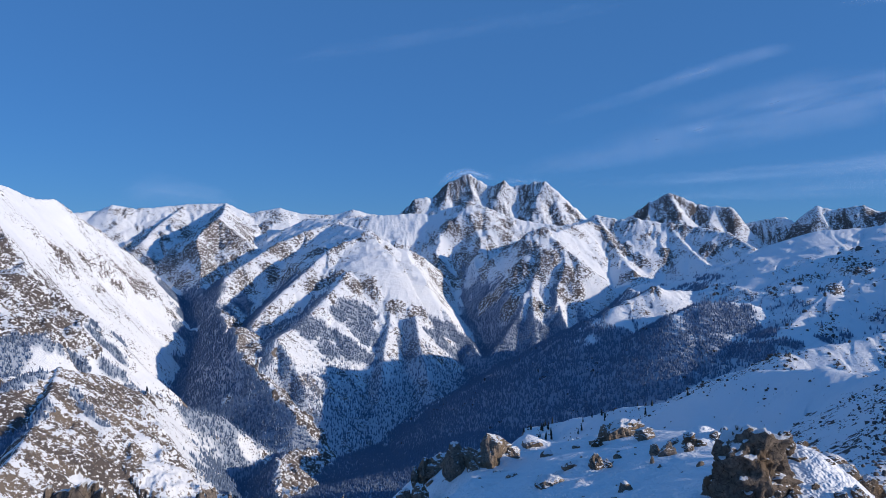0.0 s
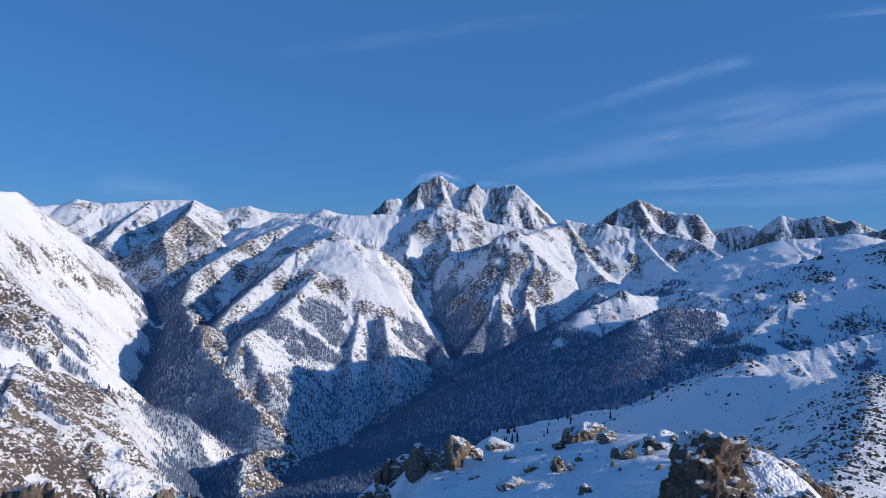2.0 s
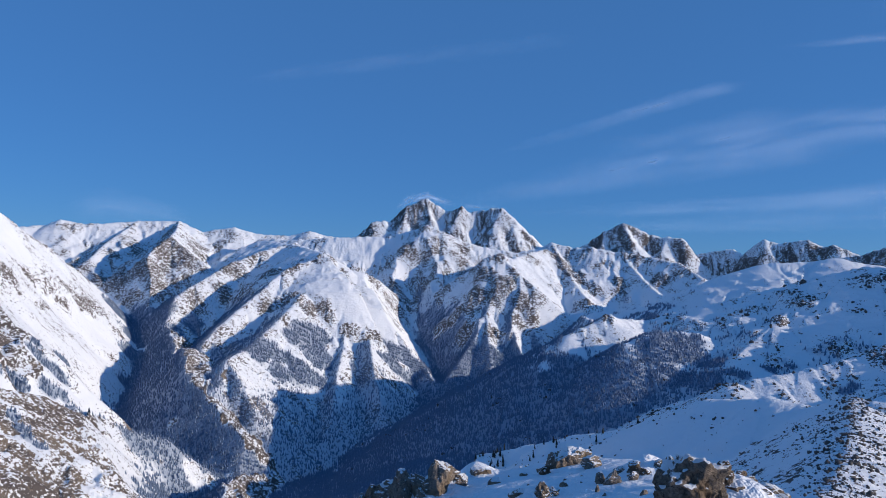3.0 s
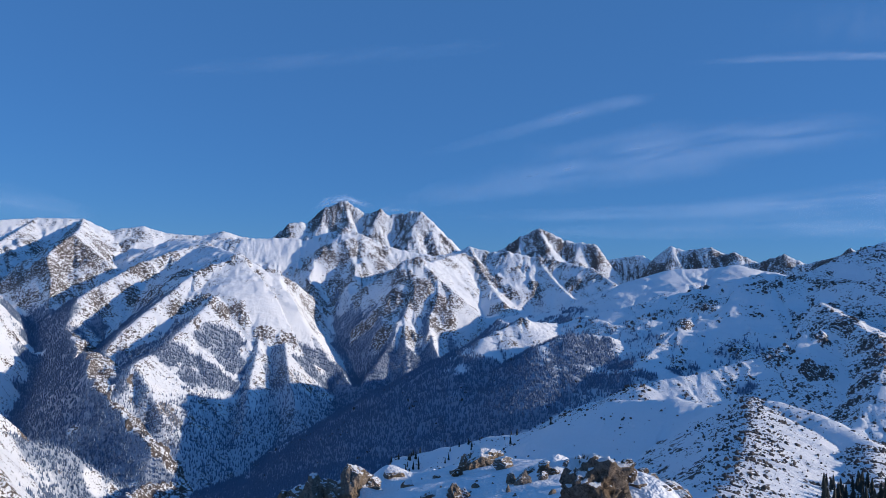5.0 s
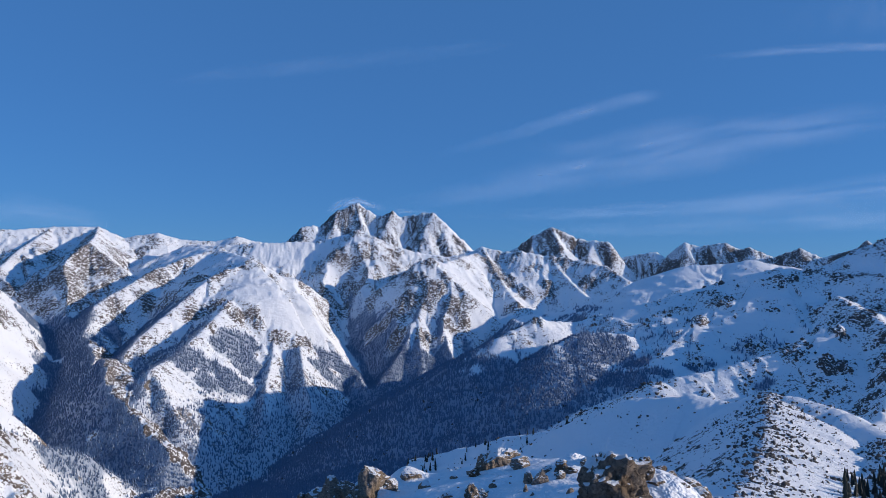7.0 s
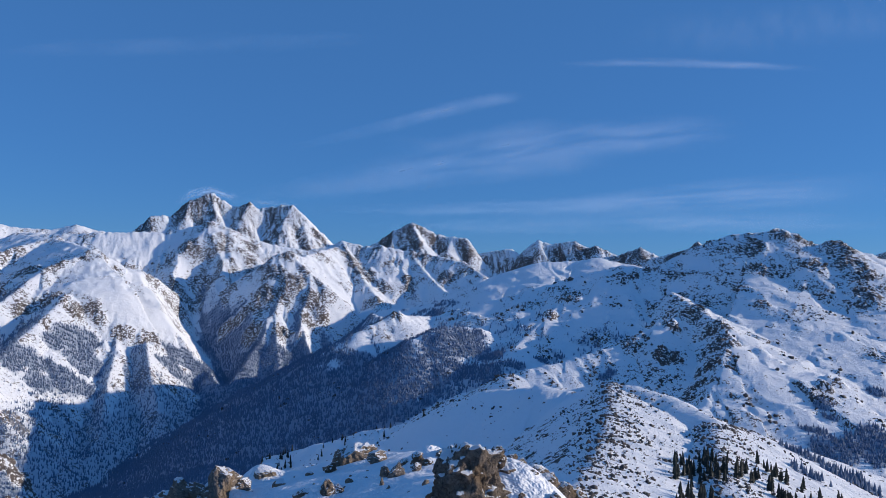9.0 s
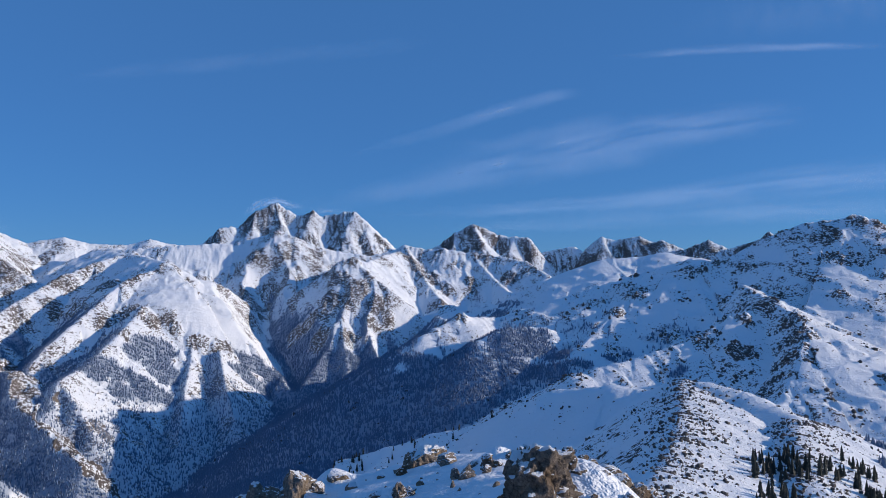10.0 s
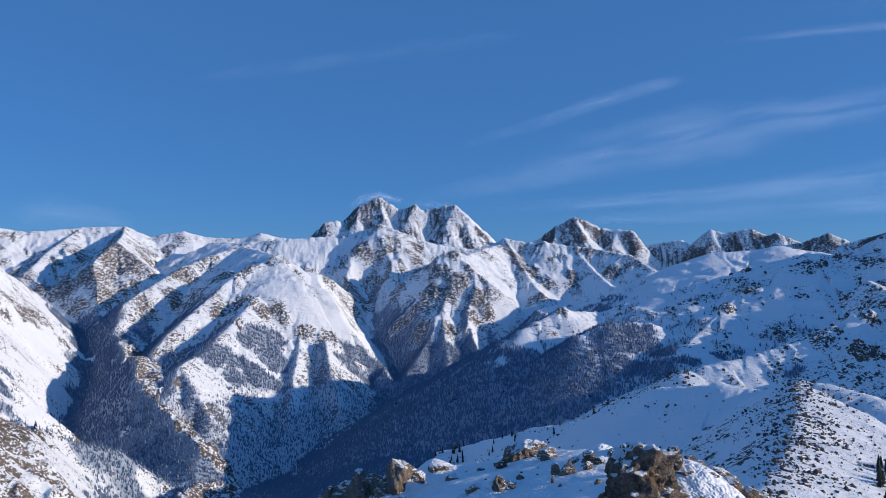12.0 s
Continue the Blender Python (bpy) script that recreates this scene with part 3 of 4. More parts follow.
def ground_material():
    m, nt, out = material("snow_rock_and_scree")
    pos = node(nt, "ShaderNodeNewGeometry").outputs["Position"]
    att = {k: node(nt, "ShaderNodeAttribute", attribute_name=k).outputs["Fac"] for k in ("rock", "forest", "soil")}
    strata = node(nt, "ShaderNodeMapping", [("Vector", pos)])
    strata.inputs["Scale"].default_value = (1, 1, 1.5)
    strata.inputs["Rotation"].default_value = (0.25, 0.15, 0)
    fine, mid = noise_tex(nt, strata.outputs[0], 0.1, 6, 0.72), noise_tex(nt, pos, 0.03, 5, 0.65)
    tiny = noise_tex(nt, pos, 0.22, 3, 0.6)
    speck = math_n(nt, "ADD", math_n(nt, "MULTIPLY", math_n(nt, "SUBTRACT", fine, 0.5), 3.3), math_n(nt, "MULTIPLY", math_n(nt, "SUBTRACT", mid, 0.5), 0.7))
    speck = math_n(nt, "ADD", speck, math_n(nt, "MULTIPLY", math_n(nt, "SUBTRACT", tiny, 0.5), 2.3))
    rockf = step_n(nt, math_n(nt, "ADD", att["rock"], speck), 0.26, 0.33)
    soilf = step_n(nt, math_n(nt, "ADD", att["soil"], math_n(nt, "MULTIPLY", speck, 0.75)), 0.0, 0.16)
    rock = mix_n(nt, fine, (0.055, 0.047, 0.045), (0.17, 0.145, 0.13))
    soil = mix_n(nt, fine, (0.12, 0.098, 0.078), (0.27, 0.22, 0.17))
    snow = mix_n(nt, mid, (0.86, 0.89, 0.92), (0.92, 0.935, 0.95))
    c = mix_n(nt, soilf, snow, soil)
    c = mix_n(nt, rockf, c, rock)
    # wooded ground: pale blue distance haze painted over its own colour
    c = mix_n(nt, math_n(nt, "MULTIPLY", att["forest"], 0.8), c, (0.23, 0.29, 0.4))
    relief_h = math_n(nt, "ADD", fine, math_n(nt, "MULTIPLY", mid, 0.8))
    bump = node(nt, "ShaderNodeBump", [("Height", relief_h)])
    bump.inputs["Strength"].default_value, bump.inputs["Distance"].default_value = 0.6, 5.0
    b = node(nt, "ShaderNodeBsdfPrincipled", [("Base Color", c), ("Normal", bump.outputs[0])], Roughness=0.85)
    b.inputs["Specular IOR Level"].default_value = 0.2
    nt.links.new(b.outputs[0], out.inputs[0])
    return m


GROUND = ground_material()


def plain(name, colour, rough=0.8):
    m, nt, out = material(name)
    pos = node(nt, "ShaderNodeNewGeometry").outputs["Position"]
    c = mix_n(nt, noise_tex(nt, pos, 0.4), tuple(v * 0.6 for v in colour), tuple(v * 1.4 for v in colour))
    b = node(nt, "ShaderNodeBsdfPrincipled", [("Base Color", c)], Roughness=rough)
    nt.links.new(b.outputs[0], out.inputs[0])
    return m


# far firs: the blue haze of the valley is mixed into this needle colour
NEEDLES = plain("haze_blue_fir_needles", (0.155, 0.21, 0.31))


def rock_material(name, dark, light, lichen, snow_from):
    """Broken rock with snow lying on its flatter sides and brown growth in patches."""
    m, nt, out = material(name)
    geo = node(nt, "ShaderNodeNewGeometry")
    pos = geo.outputs["Position"]
    rnd = node(nt, "ShaderNodeObjectInfo").outputs["Random"]
    fine, mid, big = noise_tex(nt, pos, 4.0, 6, 0.75), noise_tex(nt, pos, 0.9, 5, 0.7), noise_tex(nt, pos, 0.28, 4, 0.6)
    c = mix_n(nt, step_n(nt, fine, 0.3, 0.7), dark, light)
    c = mix_n(nt, math_n(nt, "MULTIPLY", rnd, 0.35), c, (0.22, 0.19, 0.16))
    c = mix_n(nt, step_n(nt, big, 0.5, 0.62), c, lichen)
    cr = node(nt, "ShaderNodeTexVoronoi", [("Vector", pos)], feature="DISTANCE_TO_EDGE")
    cr.inputs["Scale"].default_value = 1.7
    crack = step_n(nt, cr.outputs["Distance"], 0.0, 0.022)
    c = mix_n(nt, crack, tuple(v * 0.35 for v in dark), c)
    up = node(nt, "ShaderNodeSeparateXYZ", [(0, geo.outputs["Normal"])]).outputs[2]
    lie = math_n(nt, "ADD", up, math_n(nt, "MULTIPLY", math_n(nt, "SUBTRACT", mid, 0.5), 1.1))
    snow = step_n(nt, lie, snow_from, snow_from + 0.1)
    c = mix_n(nt, snow, c, (0.9, 0.92, 0.94))
    h = math_n(nt, "ADD", math_n(nt, "MULTIPLY", fine, 0.5), math_n(nt, "MULTIPLY", mid, 1.0))
    bump = node(nt, "ShaderNodeBump", [("Height", h)])
    bump.inputs["Strength"].default_value, bump.inputs["Distance"].default_value = 0.9, 0.5
    b = node(nt, "ShaderNodeBsdfPrincipled", [("Base Color", c), ("Normal", bump.outputs[0])], Roughness=0.9)
    b.inputs["Specular IOR Level"].default_value = 0.15
    nt.links.new(b.outputs[0], out.inputs[0])
    return m


CRAG = rock_material("brown_crag", (0.085, 0.068, 0.056), (0.31, 0.25, 0.19), (0.16, 0.115, 0.075), 0.62)
STONE = rock_material("grey_brown_stone", (0.12, 0.1, 0.083), (0.42, 0.35, 0.28), (0.24, 0.185, 0.125), 0.62)
BARK = plain("bark", (0.07, 0.05, 0.035))


def cloud_material(density, grain):
    m, nt, out = material("thin_ice_cloud")
    uv = node(nt, "ShaderNodeUVMap").outputs[0]
    sep = node(nt, "ShaderNodeSeparateXYZ", [(0, uv)])
    stretch = node(nt, "ShaderNodeMapping", [("Vector", uv)])
    stretch.inputs["Scale"].default_value = grain
    n1 = noise_tex(nt, stretch.outputs[0], 1.0, 7, 0.62)
    v = sep.outputs[1]
    across = math_n(nt, "MULTIPLY", step_n(nt, v, 0.0, 0.5), step_n(nt, v, 1.0, 0.5))
    u = node(nt, "ShaderNodeAttribute", attribute_name="along").outputs["Fac"]
    ends = math_n(nt, "MULTIPLY", step_n(nt, u, 0.0, 0.3), step_n(nt, u, 1.0, 0.75))
    a = math_n(nt, "MULTIPLY", math_n(nt, "MULTIPLY", across, ends), step_n(nt, n1, 0.22, 0.9))
    a = math_n(nt, "MULTIPLY", a, density * 0.56, True)
    tr = node(nt, "ShaderNodeBsdfTransparent")
    di = node(nt, "ShaderNodeBsdfDiffuse", Color=(0.9, 0.9, 0.9, 1))
    tl = node(nt, "ShaderNodeBsdfTranslucent", Color=(0.9, 0.9, 0.9, 1))
    ad = node(nt, "ShaderNodeAddShader", [(0, di.outputs[0]), (1, tl.outputs[0])])
    mx = node(nt, "ShaderNodeMixShader", [(0, a), (1, tr.outputs[0]), (2, ad.outputs[0])])
    nt.links.new(mx.outputs[0], out.inputs[0])
    return m



FIR = plain("dark_fir_needles", (0.024, 0.03, 0.024))
SLOPE_STONE = plain("slope_stone", (0.09, 0.078, 0.07))

# ---------------------------------------------------------------- the ground and the mountains
LABELS = {
    "ground": "snowy valley floor with brown scrub and a frozen stream",
    "far_massif": "highest jagged massif of dark rock and blue snow",
    "second_peak": "dark pointed far peak streaked with snow",
    "far_crags": "row of far dark crags dusted with snow",
    "skyline_hills": "rounded snowy hills with a brown rock buttress",
    "bright_ridge": "long sunlit snow ridge speckled with rocks",
    "central_mountain": "sunlit mountain with a smooth white face and wooded foot",
    "cleft_ridge": "shaded rocky ridge with streaks of snow",
    "pyramid_peak": "pyramid shaped rocky peak with gullied snow faces",
    "lit_hump": "smooth rounded snow hump in the sun",
    "forest_spur": "low shaded spur covered with fir forest",
    "basin_ridge": "shaded snow basin under a rocky crest",
    "right_mountain": "broad rocky summit with wind-swept snow slopes",
    "near_spur": "near snow spur with scattered stones and bushes",
    "left_mountain": "large white sunlit slope with thin brown streaks",
    "left_spur": "brown striped foothill ridge with melting snow",
    "back_hills": "plain snowy hills behind the view point",
    "home_ridge": "tilted snow shelf of the near rocky ridge",
}


def sheet(name, mask_faces, quads):
    q = quads[mask_faces]
    used, inv = np.unique(q, return_inverse=True)
    me = bpy.data.meshes.new(name)
    n = len(q)
    me.vertices.add(len(used))
    me.vertices.foreach_set("co", np.stack([GX[used], GY[used], GZ[used]], -1).astype(np.float32).ravel())
    me.loops.add(4 * n)
    me.loops.foreach_set("vertex_index", inv.astype(np.int32).ravel())
    me.polygons.add(n)
    me.polygons.foreach_set("loop_start", np.arange(0, 4 * n, 4, dtype=np.int32))
    me.polygons.foreach_set("use_smooth", np.ones(n, bool))
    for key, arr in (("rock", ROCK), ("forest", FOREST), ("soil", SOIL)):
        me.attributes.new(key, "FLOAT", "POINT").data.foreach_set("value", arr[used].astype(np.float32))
    me.update(calc_edges=True)
    me.materials.append(GROUND)
    return new(name, me)


ii, jj = np.meshgrid(np.arange(NR - 1), np.arange(NA), indexing="ij")
j2 = (jj + 1) % NA
QUADS = np.stack([ii * NA + jj, ii * NA + j2, (ii + 1) * NA + j2, (ii + 1) * NA + jj], -1).reshape(-1, 4)
FACE_RIDGE = GO[QUADS[:, 0]]
masses = {}
for k in range(-1, len(RIDGES) + 1):
    fm = FACE_RIDGE == k
    if not fm.any():
        continue
    o = "ground" if k < 0 else "home_ridge" if k == len(RIDGES) else RIDGES[k][0]
    if o == "ground":
        tagged(sheet("ground", fm, QUADS), LABELS[o], "ground", kind="structure")
    elif o == "home_ridge":
        tagged(sheet("snow_shelf", fm, QUADS), LABELS[o], "snow", kind="structure")
    elif o not in masses:
        masses[o] = tagged(new("mountain"), LABELS[o], "mountain")
        sheet("crest", fm, QUADS).parent = masses[o]
    else:
        sheet("spur", fm, QUADS).parent = masses[o]

# ---------------------------------------------------------------- forest
rng = np.random.default_rng(5)
area = (rad[:, None] * np.gradient(rad)[:, None] * np.radians(0.0776) * np.ones(NA)[None, :]).ravel()
area[(np.arange(NR * NA) % NA) >= 1200] = 0
w = area * FOREST
pick = rng.choice(len(w), 90000, p=w / w.sum())


def cones(name, idx, lo, hi):
    n = len(idx)
    h = rng.uniform(lo, hi, n)
    c = np.stack([GX[idx] + rng.uniform(-3, 3, n), GY[idx] + rng.uniform(-3, 3, n), GZ[idx] - 1], -1)
    ang = np.arange(5) * 2 * np.pi / 5
    ring = np.stack([np.cos(ang), np.sin(ang), 0 * ang], -1)[None] * (h * 0.2)[:, None, None]
    v = np.concatenate([c[:, None] + ring + np.array([0, 0, 1.0]), (c + np.stack([0 * h, 0 * h, h], -1))[:, None]], 1)
    tri = np.array([[k, (k + 1) % 5, 5] for k in range(5)])
    f = (tri[None] + (np.arange(n) * 6)[:, None, None]).reshape(-1, 3)
    me = bpy.data.meshes.new(name)
    me.vertices.add(6 * n)
    me.vertices.foreach_set("co", v.astype(np.float32).ravel())
    me.loops.add(3 * len(f))
    me.loops.foreach_set("vertex_index", f.astype(np.int32).ravel())
    me.polygons.add(len(f))
    me.polygons.foreach_set("loop_start", np.arange(0, 3 * len(f), 3, dtype=np.int32))
    me.update(calc_edges=True)
    me.materials.append(NEEDLES)
    return new(name, me)


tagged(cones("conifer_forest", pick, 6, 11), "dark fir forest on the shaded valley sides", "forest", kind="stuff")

# ---------------------------------------------------------------- helpers for things
def part(name, bm_or_mesh, mat, parent=None, label=""):
    me = bm_or_mesh
    if isinstance(me, bmesh.types.BMesh):
        me = bpy.data.meshes.new(name)
        bm_or_mesh.to_mesh(me)
        bm_or_mesh.free()
    if not me.materials:
        me.materials.append(mat)
    ob = new(name, me)
    if parent:
        ob.parent = parent
    if label:
        ob["label"] = label
    return ob


def ground_z(x, y):
    return float(relief(np.array([x]), np.array([y]))[0][0])


# ---------------------------------------------------------------- rocks of the near ridge
def rock_mesh(seed, w, d, h, cuts=16, grain=1.0, level=4):
    """A broken block: a ball cut by many planes and roughened, base at z = 0."""
    r = random.Random(seed)
    bm = bmesh.new()
    bmesh.ops.create_icosphere(bm, subdivisions=level, radius=1.0)
    planes = []
    for _ in range(cuts):
        n = Vector((r.gauss(0, 1), r.gauss(0, 1), r.gauss(0.1, 0.7))).normalized()
        planes.append((n, r.uniform(0.55, 0.85)))
    off = Vector((seed * 3.1, seed * 1.7, seed * 0.9))
    for v in bm.verts:
        p = v.co.copy()
        for n, c in planes:
            k = p.dot(n) - c
            if k > 0:
                p -= n * k * 0.98
        q = Vector((p.x * w * 0.72, p.y * d * 0.72, p.z * h * 0.75))
        k = min(w, h)
        step = 0.5 * abs(noise.noise(q * (1.1 / k) + off)) + 0.38 * abs(noise.noise(q * (2.6 / k) + off)) + 0.3 * abs(noise.noise(q * (6.0 / k) + off)) + 0.16 * noise.noise(q * (14.0 / k) + off)
        q -= Vector((p.x, p.y, p.z * 0.5)) * step * grain * k * 0.62
        v.co = q + Vector((0, 0, h * 0.35))
    for f in bm.faces:
        f.smooth = True
    me = bpy.data.meshes.new("rock")
    bm.to_mesh(me)
    bm.free()
    return me


def rock_at(name, spec, seed, mat, parent=None, label="", grain=1.0, level=5):
    """spec: x, y, height of the top, width, depth, turn in degrees."""
    x, y, top, w, d, turn = spec
    low = ground_z(x, y) - 0.5
    h = max(top - low, 0.5)
    me = rock_mesh(seed, w, d, h, grain=grain, level=level)
    zmax = max(v.co.z for v in me.vertices)
    for v in me.vertices:
        v.co.z *= h / zmax
    ob = part(name, me, mat, parent, label)
    ob.matrix_basis = pose(x, y, low, 0, 0, turn)
    return ob


outcrop = tagged(new("rock_outcrop"), "tall brown crag with dry growth and snow patches", "rock")
for k, spec in enumerate([(17.5, 40.7, -9.7, 4.03, 3.83, 10), (16.6, 41.6, -10.7, 2.02, 1.92, 50), (18.7, 41.2, -10.5, 2.44, 2.31, 80), (17.1, 41.1, -11.4, 3.28, 3.12, 20), (16.3, 41.9, -11.5, 1.41, 1.34, 0), (18.1, 40.1, -12.6, 1.99, 1.89, 30), (20.3, 43.2, -10.8, 1.41, 1.34, 60), (16.0, 42.0, -13.2, 1.33, 1.26, 10), (15.6, 42.7, -13.1, 0.79, 0.75, 40), (18.0, 41.0, -11.8, 2.72, 2.58, 70)]):
    rock_at("rock", spec, 1 + k, CRAG, outcrop, grain=1.0)
outcrop = tagged(new("rock_outcrop"), "ragged brown rocks stepping down a snow rib", "rock")
for k, spec in enumerate([(22.4, 45.7, -12.0, 1.25, 1.19, 15), (22.9, 45.2, -12.2, 1.24, 1.18, 5), (23.4, 44.1, -12.3, 1.8, 1.71, 35), (24.0, 43.5, -12.7, 1.95, 1.85, 70), (23.3, 43.0, -13.2, 1.36, 1.29, 20), (25.2, 43.5, -13.5, 1.89, 1.79, 50), (26.2, 43.8, -13.9, 1.83, 1.74, 10), (20.8, 42.6, -13.4, 1.31, 1.25, 30), (26.7, 44.1, -14.8, 1.26, 1.2, 0), (22.3, 42.7, -14.2, 1.02, 0.97, 45)]):
    rock_at("rock", spec, 11 + k, CRAG, outcrop, grain=1.0)
outcrop = tagged(new("rock_outcrop"), "small dark rocks in the sunlit snow beside the crag", "rock")
for k, (x, y, h, w, turn) in enumerate([(18.9, 39.6, 0.5, 0.9, 20), (19.9, 39.0, 0.4, 0.8, 70), (21.6, 39.6, 0.5, 1.1, 10), (22.9, 40.2, 0.6, 1.2, 40), (18.7, 40.6, 0.6, 0.8, 60), (20.6, 40.4, 0.3, 0.6, 15)]):
    rock_at("rock", (x, y, ground_z(x, y) + h, w, w * 0.8, turn), 90 + k, CRAG, outcrop)
outcrop = tagged(new("rock_outcrop"), "low grey crag with a snow cap beside the shelf", "rock")
for k, spec in enumerate([(20.5, 85.8, -20.0, 3.74, 3.55, 20), (19.5, 86.6, -20.7, 2.31, 2.2, 60), (22.3, 85.6, -20.1, 3.17, 3.01, 5), (22.0, 79.0, -19.3, 2.54, 2.41, 40), (20.1, 76.7, -20.6, 2.32, 2.21, 10)]):
    rock_at("rock", spec, 21 + k, STONE, outcrop, grain=0.9)
outcrop = tagged(new("rock_outcrop"), "row of pale brown rocks on the shelf edge", "rock")
for k, spec in enumerate([(5.4, 82.8, -20.8, 2.84, 2.7, 0), (4.5, 83.6, -23.0, 2.45, 2.33, 30), (6.6, 85.5, -21.9, 2.79, 2.65, 60), (8.0, 85.1, -23.0, 2.37, 2.25, 10), (10.8, 91.9, -23.8, 2.11, 2.0, 50), (11.8, 91.5, -24.1, 1.2, 1.14, 15), (9.5, 89.8, -25.4, 1.47, 1.4, 70)]):
    rock_at("rock", spec, 26 + k, STONE, outcrop, grain=0.9)
outcrop = tagged(new("rock_outcrop"), "upright pale rocks at the end of the shelf", "rock")
for k, spec in enumerate([(1.8, 84.7, -22.2, 3.17, 3.01, 10), (3.3, 83.9, -22.7, 2.32, 2.21, 40), (1.0, 88.5, -24.6, 2.16, 2.05, 70), (3.6, 82.9, -24.0, 1.76, 1.67, 20)]):
    rock_at("rock", spec, 33 + k, STONE, outcrop, grain=0.9)
outcrop = tagged(new("rock_outcrop"), "reddish brown rocks under a snow hump", "rock")
for k, spec in enumerate([(23.1, 68.2, -17.1, 1.41, 1.34, 0), (23.8, 67.4, -17.5, 1.51, 1.44, 30), (25.4, 68.4, -17.0, 1.27, 1.2, 60), (35.0, 90.4, -22.2, 2.86, 2.72, 20), (22.3, 69.8, -18.1, 1.31, 1.25, 45)]):
    rock_at("rock", spec, 37 + k, CRAG, outcrop, grain=0.9)
tagged(rock_at("boulder", (20.4, 66.2, -17.4, 1.41, 1.34, 15), 42, STONE, grain=0.6), "dark rounded boulder with an overhang", "rock", "stones on the snow shelf")
tagged(rock_at("boulder", (19.7, 67.7, -18.0, 1.09, 1.04, 40), 43, STONE, grain=0.8), "narrow dark upright stone", "rock", "stones on the snow shelf")
tagged(rock_at("boulder", (18.4, 64.2, -18.2, 0.6, 0.57, 80), 44, STONE, grain=0.8), "narrow dark upright stone", "rock", "stones on the snow shelf")
tagged(rock_at("boulder", (22.3, 66.3, -17.6, 1.14, 1.08, 10), 45, STONE, grain=0.9), "dark broken stone beside a snow drift", "rock", "stones on the snow shelf")
outcrop = tagged(new("rock_outcrop"), "pointed brown rock with snow on its foot", "rock")
for k, spec in enumerate([(14.0, 66.8, -18.6, 1.67, 1.58, 10), (14.9, 66.9, -19.2, 1.45, 1.38, 50), (17.3, 81.4, -20.9, 1.49, 1.42, 20), (12.4, 67.9, -19.7, 1.35, 1.28, 60)]):
    rock_at("rock", spec, 46 + k, CRAG, outcrop, grain=0.9)
outcrop = tagged(new("rock_outcrop"), "dark flat ledge breaking through the snow", "rock")
for k, spec in enumerate([(9.5, 65.1, -20.2, 2.78, 2.64, 20), (11.3, 68.8, -20.9, 1.93, 1.83, 60), (8.6, 67.5, -21.7, 1.55, 1.47, 0), (10.3, 66.2, -21.1, 1.96, 1.87, 30)]):
    rock_at("rock", spec, 50 + k, STONE, outcrop, grain=1.0)
tagged(rock_at("boulder", (13.4, 53.1, -17.6, 1.07, 1.02, 0), 54, STONE, grain=0.9), "small dark stone in the snow", "rock", "stones on the snow shelf")
tagged(rock_at("boulder", (5.0, 70.8, -23.1, 2.2, 2.09, 15), 55, STONE, grain=0.9), "brown stone half buried in snow", "rock", "stones on the snow shelf")
tagged(rock_at("boulder", (6.4, 79.5, -24.0, 2.08, 1.97, 65), 56, STONE, grain=0.9), "brown stone half buried in snow", "rock", "stones on the snow shelf")
tagged(rock_at("boulder", (7.0, 74.4, -22.9, 1.22, 1.16, 25), 57, STONE, grain=0.9), "brown stone half buried in snow", "rock", "stones on the snow shelf")
tagged(rock_at("boulder", (10.8, 80.3, -23.1, 1.19, 1.13, 30), 58, STONE, grain=0.9), "small dark stone in the snow", "rock", "stones on the snow shelf")
tagged(rock_at("boulder", (12.1, 63.4, -20.1, 1.05, 1.0, 80), 59, STONE, grain=0.9), "small dark stone in the snow", "rock", "stones on the snow shelf")
tagged(rock_at("boulder", (7.2, 67.1, -22.2, 1.32, 1.25, 80), 60, STONE, grain=0.9), "small dark stone in the snow", "rock", "stones on the snow shelf")
tagged(rock_at("boulder", (16.9, 69.2, -19.9, 1.04, 0.99, 10), 61, STONE, grain=0.9), "small dark stone in the snow", "rock", "stones on the snow shelf")
outcrop = tagged(new("rock_outcrop"), "low rocks at the steep end of the shelf", "rock")
for k, spec in enumerate([(-0.5, 97.0, -27.0, 3.32, 3.15, 10), (-2.7, 97.0, -27.6, 1.89, 1.8, 40), (-3.6, 96.9, -28.8, 1.58, 1.5, 75), (-2.7, 83.7, -26.9, 3.14, 2.98, 15), (-4.4, 84.1, -27.6, 2.47, 2.35, 50)]):
    rock_at("rock", spec, 62 + k, STONE, outcrop, grain=1.0)
outcrop = tagged(new("rock_outcrop"), "reddish rock tops on a lower rib of the ridge", "rock")
for k, spec in enumerate([(-27.5, 53.4, -16.8, 5.37, 5.1, 10), (-25.7, 54.2, -17.1, 5.37, 5.1, 50), (-24.2, 54.9, -17.9, 3.42, 3.25, 80), (-28.7, 52.7, -17.0, 3.42, 3.25, 25), (-26.5, 53.9, -17.4, 5.86, 5.57, 65)]):
    rock_at("rock", spec, 67 + k, CRAG, outcrop, grain=1.0)
outcrop = tagged(new("rock_outcrop"), "pale rock tops on a lower rib of the ridge", "rock")
for k, spec in enumerate([(-19.6, 63.0, -20.6, 3.76, 3.57, 10), (-18.1, 63.5, -21.0, 3.76, 3.57, 50), (-16.4, 68.1, -22.9, 2.28, 2.17, 15), (-9.9, 69.3, -23.4, 1.71, 1.62, 45)]):
    rock_at("rock", spec, 72 + k, STONE, outcrop, grain=1.0)


